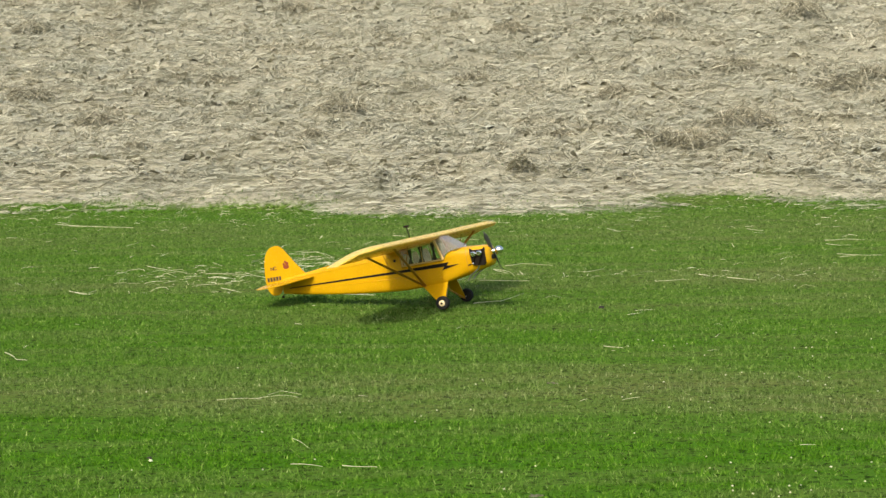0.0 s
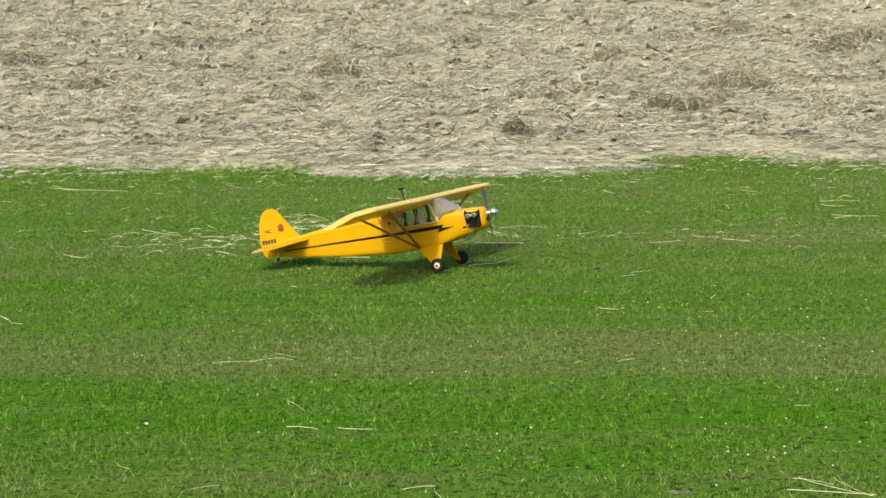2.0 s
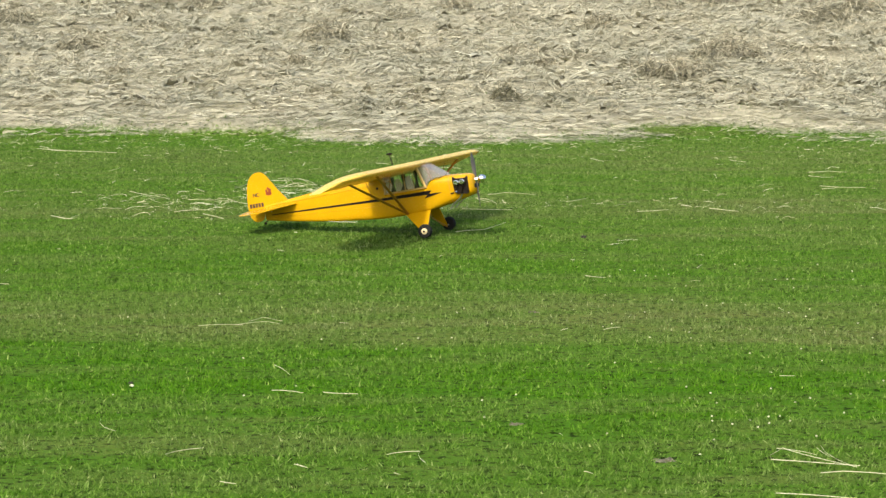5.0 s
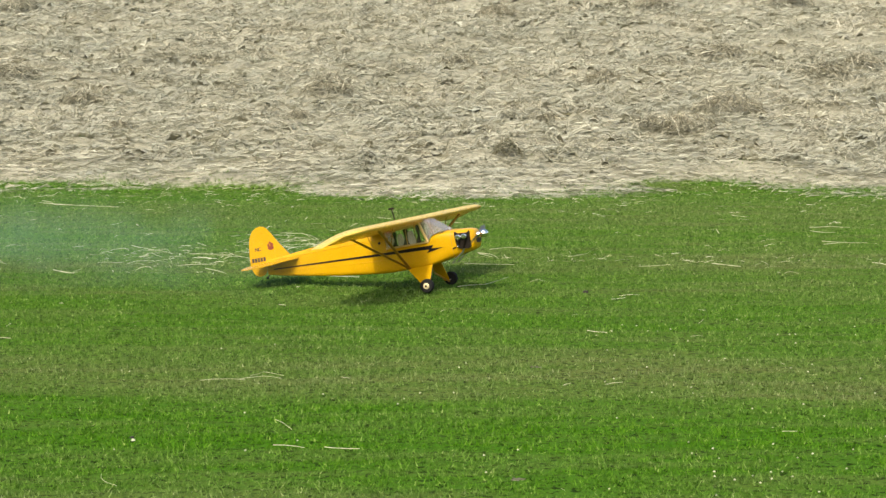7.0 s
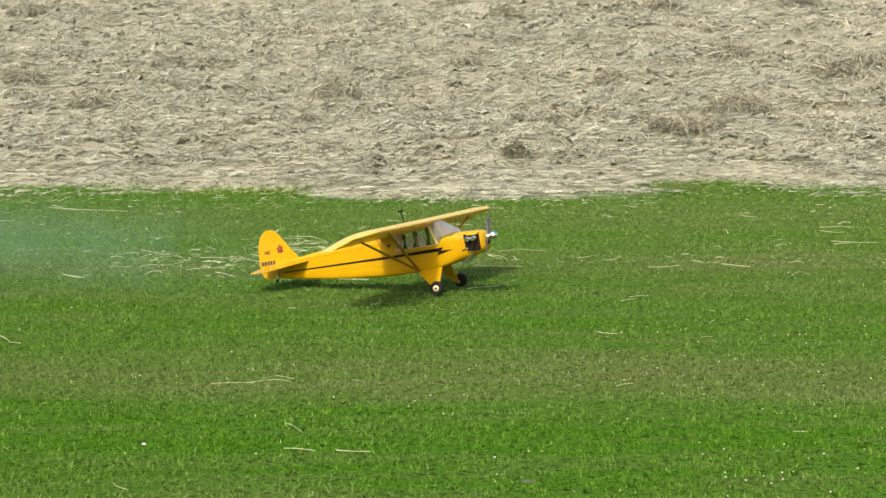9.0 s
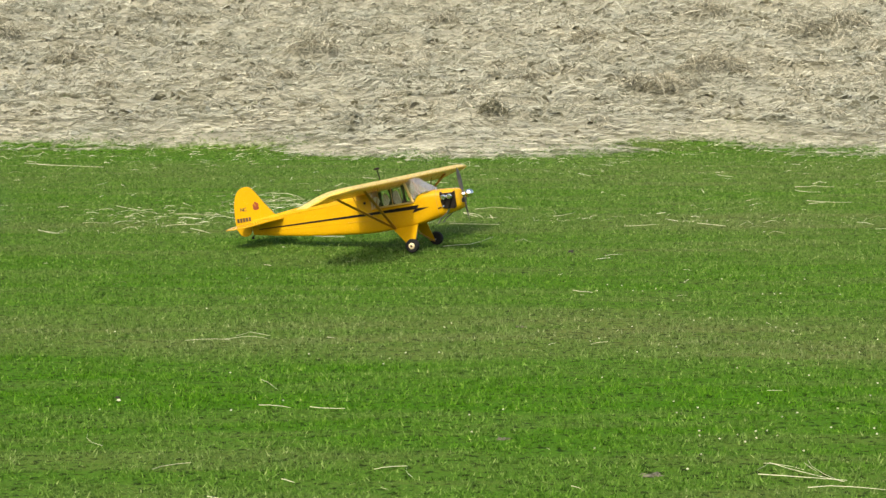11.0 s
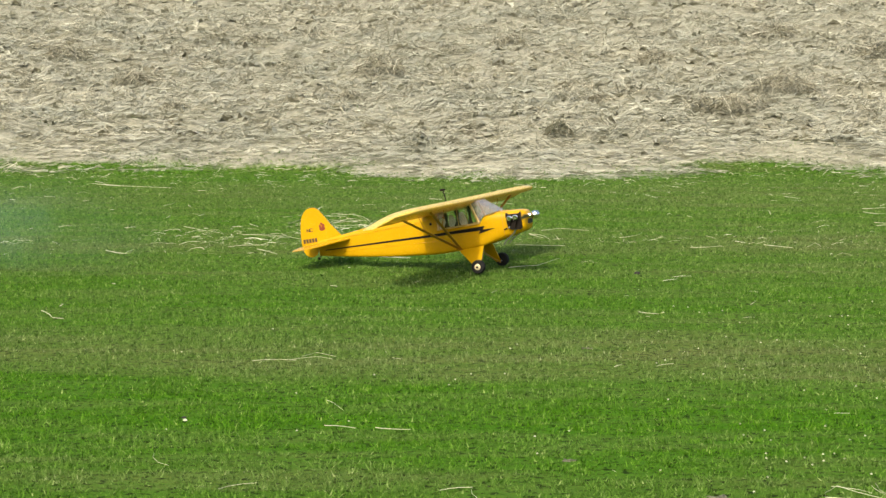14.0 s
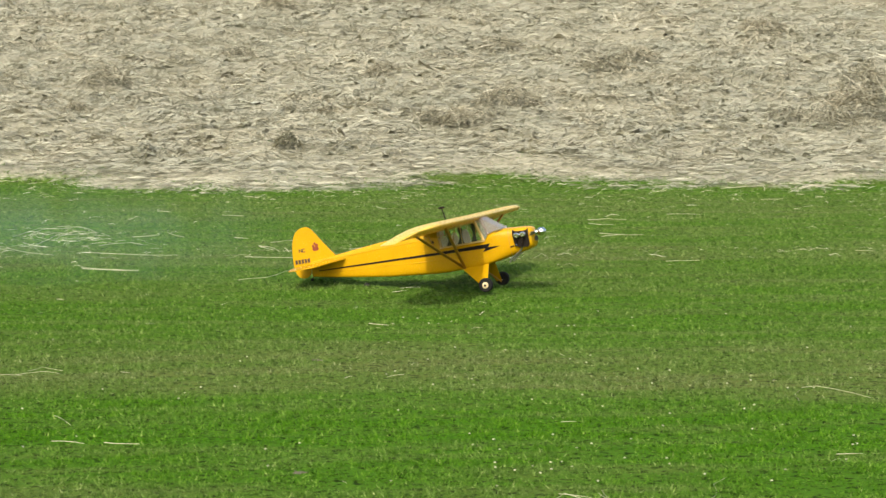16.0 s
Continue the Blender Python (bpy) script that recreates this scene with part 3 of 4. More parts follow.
def build_aeroplane():
    root = new("model_aeroplane")
    tagged(root, "bright yellow high-wing model aeroplane with black stripe on grass", "model aeroplane")
    bm = bmesh.new()
    loft(bm, [ring(*b) for b in BODY])
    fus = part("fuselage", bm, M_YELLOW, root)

    # cabin: frames, panes, added pale and dark uprights; the wing's flat underside is its roof
    def roof(x):
        return 23.7 + 7.4 * (x + 57) / 63

    for s in (-1, 1):
        for xb, xt, r in ((-57.5, -64.5, 1.5), (-80, -80, 0.4), (-103, -103, 0.8)):
            bm = bmesh.new()
            tube(bm, I(xb, s * 14.2, 1.2), I(xt, s * 13.8, roof(xt) + 0.6), r * Q, 8)
            part("window_post", bm, M_FRAME, fus, "pale tan window post")
        for x0, x1, t0, t1 in ((-57.6, -79.6, -65.8, -79.6), (-80.4, -102.4, -80.4, -102.4)):
            bm = bmesh.new()
            prism(bm, [I(x0, s * 14.1, 1.7), I(x1, s * 14.1, 1.7), I(t1, s * 13.8, roof(t1) + 0.3), I(t0, s * 13.8, roof(t0) + 0.3)], 0.3 * Q, (0, 1, 0))
            pane = part("side_window", bm, M_GLASS, fus, "clear plastic side window", False)
            pane.visible_shadow = False
        bm = bmesh.new()
        prism(bm, [I(-56.6, s * 14.4, 0.6), I(-104.4, s * 14.4, 0.6), I(-104.4, s * 14.4, 2.2), I(-56.6, s * 14.4, 2.2)], 0.9 * Q, (0, 1, 0))
        part("window_sill", bm, M_FRAME, fus, "pale tan window sill")
        bm = bmesh.new()
        prism(bm, [I(-56.4, s * 14.2, 3), I(-52.8, s * 14.2, 7.4), I(-47.8, s * 14.1, 9.2), I(-41.6, s * 14, 10.1), I(-37.6, s * 13.9, 10.6), I(-60.3, s * 13.7, 26.6), I(-65, s * 13.8, 22.4)], 0.3 * Q, (0, 1, 0))
        part("windscreen_side", bm, M_SCREEN, fus, "hazy clear windscreen side panel", False)
    bm = bmesh.new()
    cols = []
    for k in range(9):
        a = (k / 8 - 0.5) * 2
        bow = 2.2 * (1 - a * a)
        cols.append([I(-37.5 + bow, a * 13.9, 10.5), I(-37.5 + bow - 0.4, a * 13.9, 10.2), I(-60.6 + bow * 0.4, a * 13.7, 26.6), I(-60.0 + bow * 0.4, a * 13.7, 26.8)])
    loft(bm, cols)
    part("windscreen", bm, M_SCREEN, fus, "hazy clear sloping windscreen")
    bm = bmesh.new()
    prism(bm, [I(-40, -13, 9.4), I(-48, -13, 6.4), I(-48, 13, 6.4), I(-40, 13, 9.4)], 0.5 * Q, (0, 0, 1))
    part("instrument_panel", bm, M_SEAT, fus)
    # added pale shapes that stand for the bright areas behind the side windows
    for x, hi in ((-75, 16), (-87, 14.5), (-98, 13)):
        bm = bmesh.new()
        prism(bm, smooth_line([I(x - 3.6, -10.8, 0), I(x + 2.6, -10.8, 0), I(x + 3.4, -11, 6), I(x + 1.2, -11.2, hi - 1), I(x - 2.0, -11.2, hi), I(x - 4.2, -11, hi - 3), I(x - 4.4, -10.9, 5)], 4), 1.2 * Q, (0, 1, 0))
        part("pale_upright", bm, M_LINER, fus, "pale rounded upright added for the bright shapes in the cabin")
    # added dark shapes that stand for the dark gaps inside the cabin
    for x, hi, w in ((-66.5, 20, 2.6), (-80.5, 18, 3.2), (-93, 16.5, 2.4)):
        bm = bmesh.new()
        prism(bm, smooth_line([I(x + w, -12.6, 0.8), I(x - 1.6 * w, -12.6, 0.8), I(x - 1.2 * w, -12.6, 4.5), I(x - 0.5 * w, -12.6, hi * 0.55), I(x - 0.9 * w, -12.6, hi), I(x + 0.7 * w, -12.6, hi), I(x + 0.4 * w, -12.6, hi * 0.55), I(x + 0.5 * w, -12.6, 4)], 3), 0.8 * Q, (0, 1, 0))
        part("dark_upright", bm, M_SEAT, fus, "dark curved upright added for the dark gaps in the cabin")
    for s in (-1, 1):
        bm = bmesh.new()
        loft(bm, [[I(-111 + 1.5 * math.cos(j * math.pi / 5), s * yy, 8.4 + 1.5 * math.sin(j * math.pi / 5)) for j in range(10)] for yy in (14.0, 14.75)])
        part("side_button", bm, M_BLACK, fus, "small dark round button on the fuselage side")

    # black side stripe with its lightning bolt
    for s in (-1, 1):
        bm = bmesh.new()
        top = ((-55, -2.4), (-75, -2.4), (-112, -2.6), (-150, -2.0), (-195, -1.4), (-240, -0.9))
        low = ((-58, -6.3), (-75, -6.0), (-112, -5.2), (-150, -4.1), (-195, -3.0), (-240, -1.9))
        xs = np.linspace(0, 1, 41)
        rows = []
        for k in range(41):
            xa = np.interp(xs[k], [0, 1], [-55, -240])
            xb = np.interp(xs[k], [0, 1], [-58, -240])
            za = np.interp(-xa, [-t[0] for t in top], [t[1] for t in top])
            zb = np.interp(-xb, [-t[0] for t in low], [t[1] for t in low])
            ya, yb = s * (half_width(xa) + 0.25), s * (half_width(xb) + 0.25)
            rows.append([I(xa, ya, za), I(xb, yb, zb), I(xb, yb - s * 0.6, zb), I(xa, ya - s * 0.6, za)])
        loft(bm, rows)
        part("side_stripe", bm, M_BLACK, fus, "black stripe tapering towards the tail")
        bm = bmesh.new()
        y = s * 15.05
        prism(bm, [I(-57, y, -2.4), I(-51.6, y, -2.4), I(-54.4, y, -5.6), I(-40.6, y, -6.2), I(-60.2, y, -9.8), I(-57.0, y, -6.4), I(-60, y, -6.3)], 0.5 * Q, (0, 1, 0))
        part("lightning_bolt", bm, M_BLACK, fus, "black lightning bolt at the stripe's front")

    for s in (-1, 1):
        for za, zb in ((-11, -4.2), (13, 8.5)):
            bm = bmesh.new()
            pts = [I(x, s * (half_width(x) - 0.25), float(np.interp(-x, [101, 240], [za, zb]))) for x in range(-102, -241, -8)]
            for a, b in zip(pts, pts[1:]):
                tube(bm, a, b, 0.55 * Q, 6)
            part("stringer", bm, M_YELLOW, fus)

    # engine: black baffle boxes, cylinders, exhaust, intake
    for s in (-1, 1):
        bm = bmesh.new()
        prism(bm, [I(-10.8, s * 13.7, 6.6), I(-13.2, s * 14, 5.0), I(-23.6, s * 14.5, 5.6), I(-26.6, s * 14.6, 7.6), I(-27.2, s * 14.6, 3), I(-26.2, s * 14.6, -8.4), I(-23, s * 14.6, -10.6), I(-13.0, s * 14.2, -11.8), I(-11.2, s * 13.8, -10)], 3.4 * Q, (0, 1, 0))
        box = part("engine_baffle", bm, M_BLACK, fus, "black engine baffle box")
        for x in (-15.8, -22.4):
            bm = bmesh.new()
            for k in range(5):
                y0 = 15.4 + k * 0.75
                loft(bm, [[I(x + 2.6 * math.cos(j * math.pi / 6), s * yy, 1 + 2.8 * math.sin(j * math.pi / 6)) for j in range(12)] for yy in (y0, y0 + 0.4)])
            part("cylinder", bm, M_BLACK, box)
            bm = bmesh.new()
            loft(bm, [[I(x + r * math.cos(j * math.pi / 6), s * yy, 1.6 + r * 0.8 * math.sin(j * math.pi / 6)) for j in range(12)] for yy, r in ((18.2, 3.3), (19.4, 3.3), (20.2, 2.4))])
            part("valve_cover", bm, M_CHROME, box, "bright metal valve cover")
        for x in (-15.8, -22.4):
            bm = bmesh.new()
            tube(bm, I(x, s * 17.0, -2.5), I(x - 2.6, s * 16.6, -9.0), 1.1 * Q, 10)
            part("exhaust_stub", bm, M_BLACK, box, "sooty black exhaust stub")
        bm = bmesh.new()
        tube(bm, I(-24, s * 16.8, -7.6), I(-25, s * 18.2, -8.4), 1.2 * Q, 10)
        part("exhaust_tip", bm, M_CHROME, box, "bright metal exhaust tip")
        bm = bmesh.new()
        tube(bm, I(-27.4, s * 14.8, -8.6), I(-31, s * 14.9, -9.4), 0.7 * Q)
        part("baffle_outlet", bm, M_BLACK, box)
        bm = bmesh.new()
        pts = [I(-19, s * 14, -11), I(-22, s * 13, -15), I(-32, s * 10, -21), I(-36, s * 9, -25)]
        for a, b in zip(pts, pts[1:]):
            tube(bm, a, b, 0.9 * Q)
        part("exhaust_pipe", bm, M_ALLOY, fus, "dull metal exhaust pipe")
    bm = bmesh.new()
    prism(bm, smooth_line([I(-6.4, -6, -3), I(-6.4, 6, -3), I(-6.5, 6.5, -7), I(-6.5, -6.5, -7)], 4), 0.6 * Q, (1, 0, 0))
    part("nose_intake", bm, M_BLACK, fus)
    bm = bmesh.new()
    tube(bm, I(-36, 0, 10), I(-36, 0, 12.6), 1.3 * Q, 12)
    part("fuel_cap", bm, M_ALLOY, fus)

    bm = bmesh.new()
    x, w = -31.5, 0.25
    hw, zb, zt, sq = (float(np.interp(-x, [-b[0] for b in BODY], [b[k] for b in BODY])) for k in (1, 2, 3, 4))
    loft(bm, [ring(x + w, hw + 0.12, zb - 0.12, zt + 0.12, sq), ring(x - w, hw + 0.12, zb - 0.12, zt + 0.12, sq)])
    part("cowl_seam", bm, M_STRUT, fus, "thin dark cowling joint")

    # wing in two halves with ailerons
    foil = ((0, 2.9), (0.5, 4.0), (2.4, 5.2), (7, 6.9), (15, 8.2), (25, 8.5), (34, 7.8), (44, 5.9), (54, 3.2), (62.6, 0.8), (63, 0.3), (62.6, 0), (42, 0), (19, -0.3), (8, -0.3), (4, 0.1), (1.4, 1.1), (0.3, 2.0))
    for s in (-1, 1):
        bm = bmesh.new()
        rings = []
        for y in (0, 20, 60, 100, 140, 165, 176, 185, 192, 198, 202, 204.5, 205.6):
            k = max(0.0, (y - 170) / 36)
            le, te = 16 * k ** 2.4, 24 * k ** 2.2
            thin = 1 - 0.82 * k ** 2
            chord = 63 - le - te
            rings.append([I(-57 - le - u / 63 * chord, s * y, 23.8 + (0.010 if s < 0 else -0.007) * y - 7.4 * u / 63 + v * thin * 0.95) for u, v in foil])
        loft(bm, rings)
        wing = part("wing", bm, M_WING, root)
        bm = bmesh.new()
        a = [I(-106.8, s * y, 18.9 + (0.010 if s < 0 else -0.007) * y) for y in (92, 172)]
        b = [I(-120.6, s * y, 17.0 + (0.010 if s < 0 else -0.007) * y) for y in (170, 92)]
        prism(bm, a + b, 2.2 * Q, (0, 0, 1))
        part("aileron", bm, M_YELLOW, wing, "", False)
        for x in (-66, -97):
            hang = (25 if s < 0 else 22.8) + 7.4 * (x + 57) / 63
            bm = bmesh.new()
            tube(bm, I(-82, s * 14.4, -23), I(x, s * 126, hang), 0.95 * Q, 10, 1.7)
            part("wing_strut", bm, M_STRUT, root, "streamlined wing strut")
            bm = bmesh.new()
            f = 0.62
            p = I(-82, s * 14.4, -23).lerp(I(x, s * 126, hang), f)
            tube(bm, p, I(x - (1 if x > -80 else -1), s * 84, hang - 0.4), 0.4 * Q)
            part("jury_strut", bm, M_STRUT, root)
        bm = bmesh.new()
        tube(bm, I(-97, s * 126, 18.8), I(-97, s * 126, 21), 2.2 * Q, 10)
        part("strut_fitting", bm, M_YELLOW, root)
        # undercarriage
        bm = bmesh.new()
        c = [I(-56.5, s * 13.5, -22.6), I(-85 if s < 0 else -71, s * 13.5, -23.4), I(-62.5, s * 33, -43.6), I(-57.5, s * 33, -43.6)]
        prism(bm, c, 1.5 * Q, (0, 0.86, 0.5 * s))
        part("undercarriage_leg", bm, M_YELLOW, root, "yellow covered triangular undercarriage leg")
        bm = bmesh.new()
        tube(bm, I(-58.5, s * 34, -45), I(-63, s * 4, -32), 0.8 * Q)
        tube(bm, I(-63, s * 4, -32), I(-63, 0, -22.5), 0.7 * Q)
        part("shock_strut", bm, M_STRUT, root)
        bm = bmesh.new()
        tube(bm, I(-57.5, s * 33, -43.4), I(-57.5, s * 41, -43.4), 0.6 * Q)
        part("axle", bm, M_ALLOY, root)
        # tailplane
        bm = bmesh.new()
        prism(bm, smooth_line([I(-209, s * 2, 7.0), I(-218, s * 22, 6.0), I(-228, s * 44, 4.8), I(-237, s * 52, 4.4), I(-241, s * 53, 4.4), I(-241, s * 26, 5.8), I(-241, s * 2, 7.0)], 4), 1.3 * Q, (0, 0, 1))
        part("tailplane", bm, M_YELLOW, root, "", False)
        bm = bmesh.new()
        prism(bm, smooth_line([I(-242, s * 4, 6.8), I(-242, s * 30, 5.6), I(-242, s * 53, 4.4), I(-249, s * 55.5, 4.3), I(-257, s * 50, 4.5), I(-261, s * 34, 5.3), I(-261, s * 16, 6.2), I(-257, s * 5, 6.8)], 4), 0.7 * Q, (0, 0, 1))
        part("elevator", bm, M_YELLOW, root, "", False)
        bm = bmesh.new()
        tube(bm, I(-238, s * 2, 2), I(-240, s * 34, 6.0), 0.08 * Q, 5)
        part("tail_wire", bm, M_ALLOY, root)

    # fin, rudder and their markings
    bm = bmesh.new()
    prism(bm, smooth_open([I(-218.5, 0, 10), I(-222.5, 0, 15.5), I(-230, 0, 25.5), I(-237.5, 0, 37), I(-242, 0, 43), I(-245.5, 0, 45.6), I(-249.2, 0, 46.2)]) + [I(-249.2, 0, 8), I(-230, 0, 8)], 1.4 * Q, (0, 1, 0))
    part("fin", bm, M_YELLOW, root, "", False)
    bm = bmesh.new()
    prism(bm, [I(-248.6, 0, 2)] + smooth_open([I(-248.6, 0, 46.2), I(-254.5, 0, 45.2), I(-260, 0, 41), I(-263.6, 0, 34), I(-265.8, 0, 24), I(-266.8, 0, 13), I(-266.4, 0, 2), I(-262.5, 0, -5), I(-256, 0, -6.8), I(-250.5, 0, -4), I(-248.6, 0, 2)])[:-1], 1.4 * Q, (0, 1, 0))
    rud = part("rudder", bm, M_YELLOW, root, "", False)
    for s in (-1, 1):
        bm = bmesh.new()
        for ex, ez, ra, rb in ((-240.2, 22.0, 3.6, 2.2), (-238.6, 25.4, 1.9, 2.0), (-242.4, 25.0, 1.4, 1.7), (-240.4, 27.6, 1.3, 1.3)):
            prism(bm, [I(ex + ra * math.cos(k * math.pi / 8), s * 0.95, ez + rb * math.sin(k * math.pi / 8)) for k in range(16)], 0.2 * Q, (0, 1, 0))
        part("emblem", bm, M_EMBLEM, root, "small red-brown emblem")
        for k in range(5):
            bm = bmesh.new()
            x = -264.6 + k * 3.4
            prism(bm, [I(x, s * 0.8, 8.8), I(x + 2.6, s * 0.8, 9.0), I(x + 2.6, s * 0.8, 13.4), I(x, s * 0.8, 13.2)], 0.2 * Q, (0, 1, 0))
            part("number_bar", bm, M_MARK, rud, "dark plain marking bar")
        for k, ch in enumerate("NC"):
            cu = bpy.data.curves.new("letter", "FONT")
            cu.body, cu.size, cu.extrude, cu.offset = ch, 5.4 * Q, 0.12 * Q, 0.12 * Q
            tmp = bpy.data.objects.new("letter", cu)
            me = bpy.data.meshes.new_from_object(tmp)
            bpy.data.objects.remove(tmp)
            me.materials.append(M_MARK)
            ob = new("letter", me)
            ob.parent = rud
            x = (-259.0 + 3.7 * k) if s < 0 else (-252.0 - 3.7 * k)
            ob.matrix_local = Matrix.Translation(I(x, s * 0.95, 20.5)) @ pose(0, 0, 0, 90, 0, 0 if s < 0 else 180)
            tagged(ob, "dark painted letter " + ch)
    bm = bmesh.new()
    tube(bm, I(-242, 0, -3), I(-250, 0, -8.6), 0.5 * Q)
    part("tail_spring", bm, M_BLACK, root)
    bm = bmesh.new()
    loft(bm, [[I(-250 + r * math.cos(j * math.pi / 6), y, -9.2 + r * math.sin(j * math.pi / 6)) for j in range(12)] for y, r in ((-0.7, 1.0), (-0.4, 1.6), (0.4, 1.6), (0.7, 1.0))])
    part("tail_wheel", bm, M_RUBBER, root)
    # whip with a knob on top of the wing
    bm = bmesh.new()
    tube(bm, I(-101.5, 20, 24), I(-104.6, 22, 41), 0.6 * Q)
    stalk = part("wing_stalk", bm, M_BLACK, root, "thin black stalk standing on the wing")
    bm = bmesh.new()
    bmesh.ops.create_icosphere(bm, subdivisions=2, radius=2.2 * Q, matrix=Matrix.Translation(I(-104.8, 22, 41.4)) @ Matrix.Diagonal((1.7, 0.9, 0.6, 1)))
    part("knob", bm, M_BLACK, stalk)

    # wheels, turning about their own axles
    wheels = []
    for s in (-1, 1):
        bm = bmesh.new()
        prof = ((-2.8, 3.4), (-3.4, 5.2), (-3.1, 6.4), (-1.8, 7.1), (0, 7.3), (1.8, 7.1), (3.1, 6.4), (3.4, 5.2), (2.8, 3.4))
        loft(bm, [[Vector((r * math.cos(j * math.pi / 14), y, r * math.sin(j * math.pi / 14))) * Q for j in range(28)] for y, r in prof])
        wh = part("wheel", bm, M_RUBBER, root, "fat black rubber wheel")
        bm = bmesh.new()
        loft(bm, [[Vector((r * math.cos(j * math.pi / 10), s * y, r * math.sin(j * math.pi / 10))) * Q for j in range(20)] for y, r in ((1.0, 3.3), (3.3, 3.2), (3.7, 2.6), (3.9, 1.3), (4.2, 1.1), (4.4, 0.6))])
        part("hub_cap", bm, M_HUB, wh, "cream hub cap")
        bm = bmesh.new()
        loft(bm, [[Vector((1.2 * math.cos(j * math.pi / 5), s * y, 1.2 * math.sin(j * math.pi / 5))) * Q for j in range(10)] for y in (4.3, 4.6)])
        part("axle_nut", bm, M_BLACK, wh)
        wheels.append((wh, I(-57.5, s * 38.5, -42.2)))

    # propeller with spinner
    bm = bmesh.new()
    rings = []
    for r in np.linspace(-29, 29, 31):
        a = abs(r) / 29
        w = (1.0 + 1.7 * math.sin(min(1, a * 1.25) * math.pi / 2 + 0.1)) * (1 - 0.75 * max(0, a - 0.75) ** 1.2 / 0.19)
        th = 0.9 * (1 - a) + 0.22
        tw = math.copysign(1.15 - 0.85 * a, r)
        sec = []
        for k in range(10):
            u, v = w * math.cos(k * math.pi / 5), th * math.sin(k * math.pi / 5)
            sec.append(Vector((u * math.sin(tw) + v * math.cos(tw), u * math.cos(tw) - v * math.sin(tw), r)) * Q)
        rings.append(sec)
    loft(bm, rings)
    prop = part("propeller", bm, M_PROP, root, "dark two-bladed turning propeller")
    bm = bmesh.new()
    loft(bm, [[Vector((x, r * math.cos(j * math.pi / 10), r * math.sin(j * math.pi / 10))) * Q for j in range(20)] for x, r in
              ((-3, 3.4), (-1.5, 3.6), (0.5, 2.6), (2.6, 2.2), (3.6, 3.4), (5.2, 4.3), (7.4, 4.4), (9.4, 3.6), (10.8, 2.2), (11.4, 0.3))])
    part("spinner", bm, M_CHROME, prop, "polished metal spinner")
    return root, wheels, prop


plane, plane_wheels, propeller = build_aeroplane()


# ---- clumps, stalks, flowers and clods ----
def hay_clump(x, y, size, seed, material=M_CLUMP, wide=1.6, label="grey-brown tangled clump of cut hay on the field"):
    rs = np.random.RandomState(seed)
    n = int(300 * max(0.7, size / 0.4))
    ang, rad = rs.rand(n) * 2 * np.pi, rs.rand(n) ** 0.6
    px, py = rad * np.cos(ang) * size * wide / 2, rad * np.sin(ang) * size / 2
    dome = np.sqrt(np.clip(1 - rad ** 2, 0, 1)) * size * (0.62 if wide < 1.2 else 0.45)
    pz = dome * (0.55 + 0.55 * rs.rand(n))
    az = ang + rs.randn(n) * 0.8
    V, F = ribbons(px, py, pz, az, -0.5 * rad + rs.randn(n) * 0.55, size * (0.25 + 0.5 * rs.rand(n)), 0.006 * (0.7 + rs.rand(n)), rs.randn(n) * size * 0.1, rs.randn(n))
    ob = raw("hay_clump", V, F, material)
    ob.location = (x, y, float(height(x, y)) - 0.01)
    return tagged(ob, label, "hay clump", "hay clumps")


for k, (x, y, size) in enumerate(((0.9, 25.14, 0.3), (3.05, 26.6, 0.46), (2.7, 26.74, 0.32), (3.72, 27.83, 0.54), (-1.27, 29.1, 0.4), (2.37, 30.19, 0.34), (4.21, 32.2, 0.42),
                                  (-3.11, 31.7, 0.34), (-4.38, 28.8, 0.4), (5.26, 29.96, 0.4), (0.43, 31.2, 0.32), (-5.5, 30.45, 0.4), (1.47, 27.43, 0.24), (-1.55, 27.6, 0.22), (-3.57, 26.74, 0.22),
                                  (-6.5, 36.4, 0.42), (-5.2, 39.7, 0.5), (-2.5, 38.9, 0.45), (1.1, 35.7, 0.42), (3.7, 37.0, 0.42), (5.96, 37.2, 0.45), (8.47, 28.4, 0.5), (7.0, 26.65, 0.34), (6.0, 31.15, 0.4), (8.4, 33.8, 0.45), (8.05, 26.9, 0.75), (7.4, 26.3, 0.42), (8.7, 29.1, 0.5))):
    # all but the first clump take the hay with shade in its colour
    hay_clump(x, y, size, 100 + k, M_CLUMP if k == 0 else M_SHADED_HAY, 1.15 if k == 0 else 1.7)

straw_seed = random.Random(5)
LIE = (H - 0.022) / H   # stalks lie on the tips of the grass


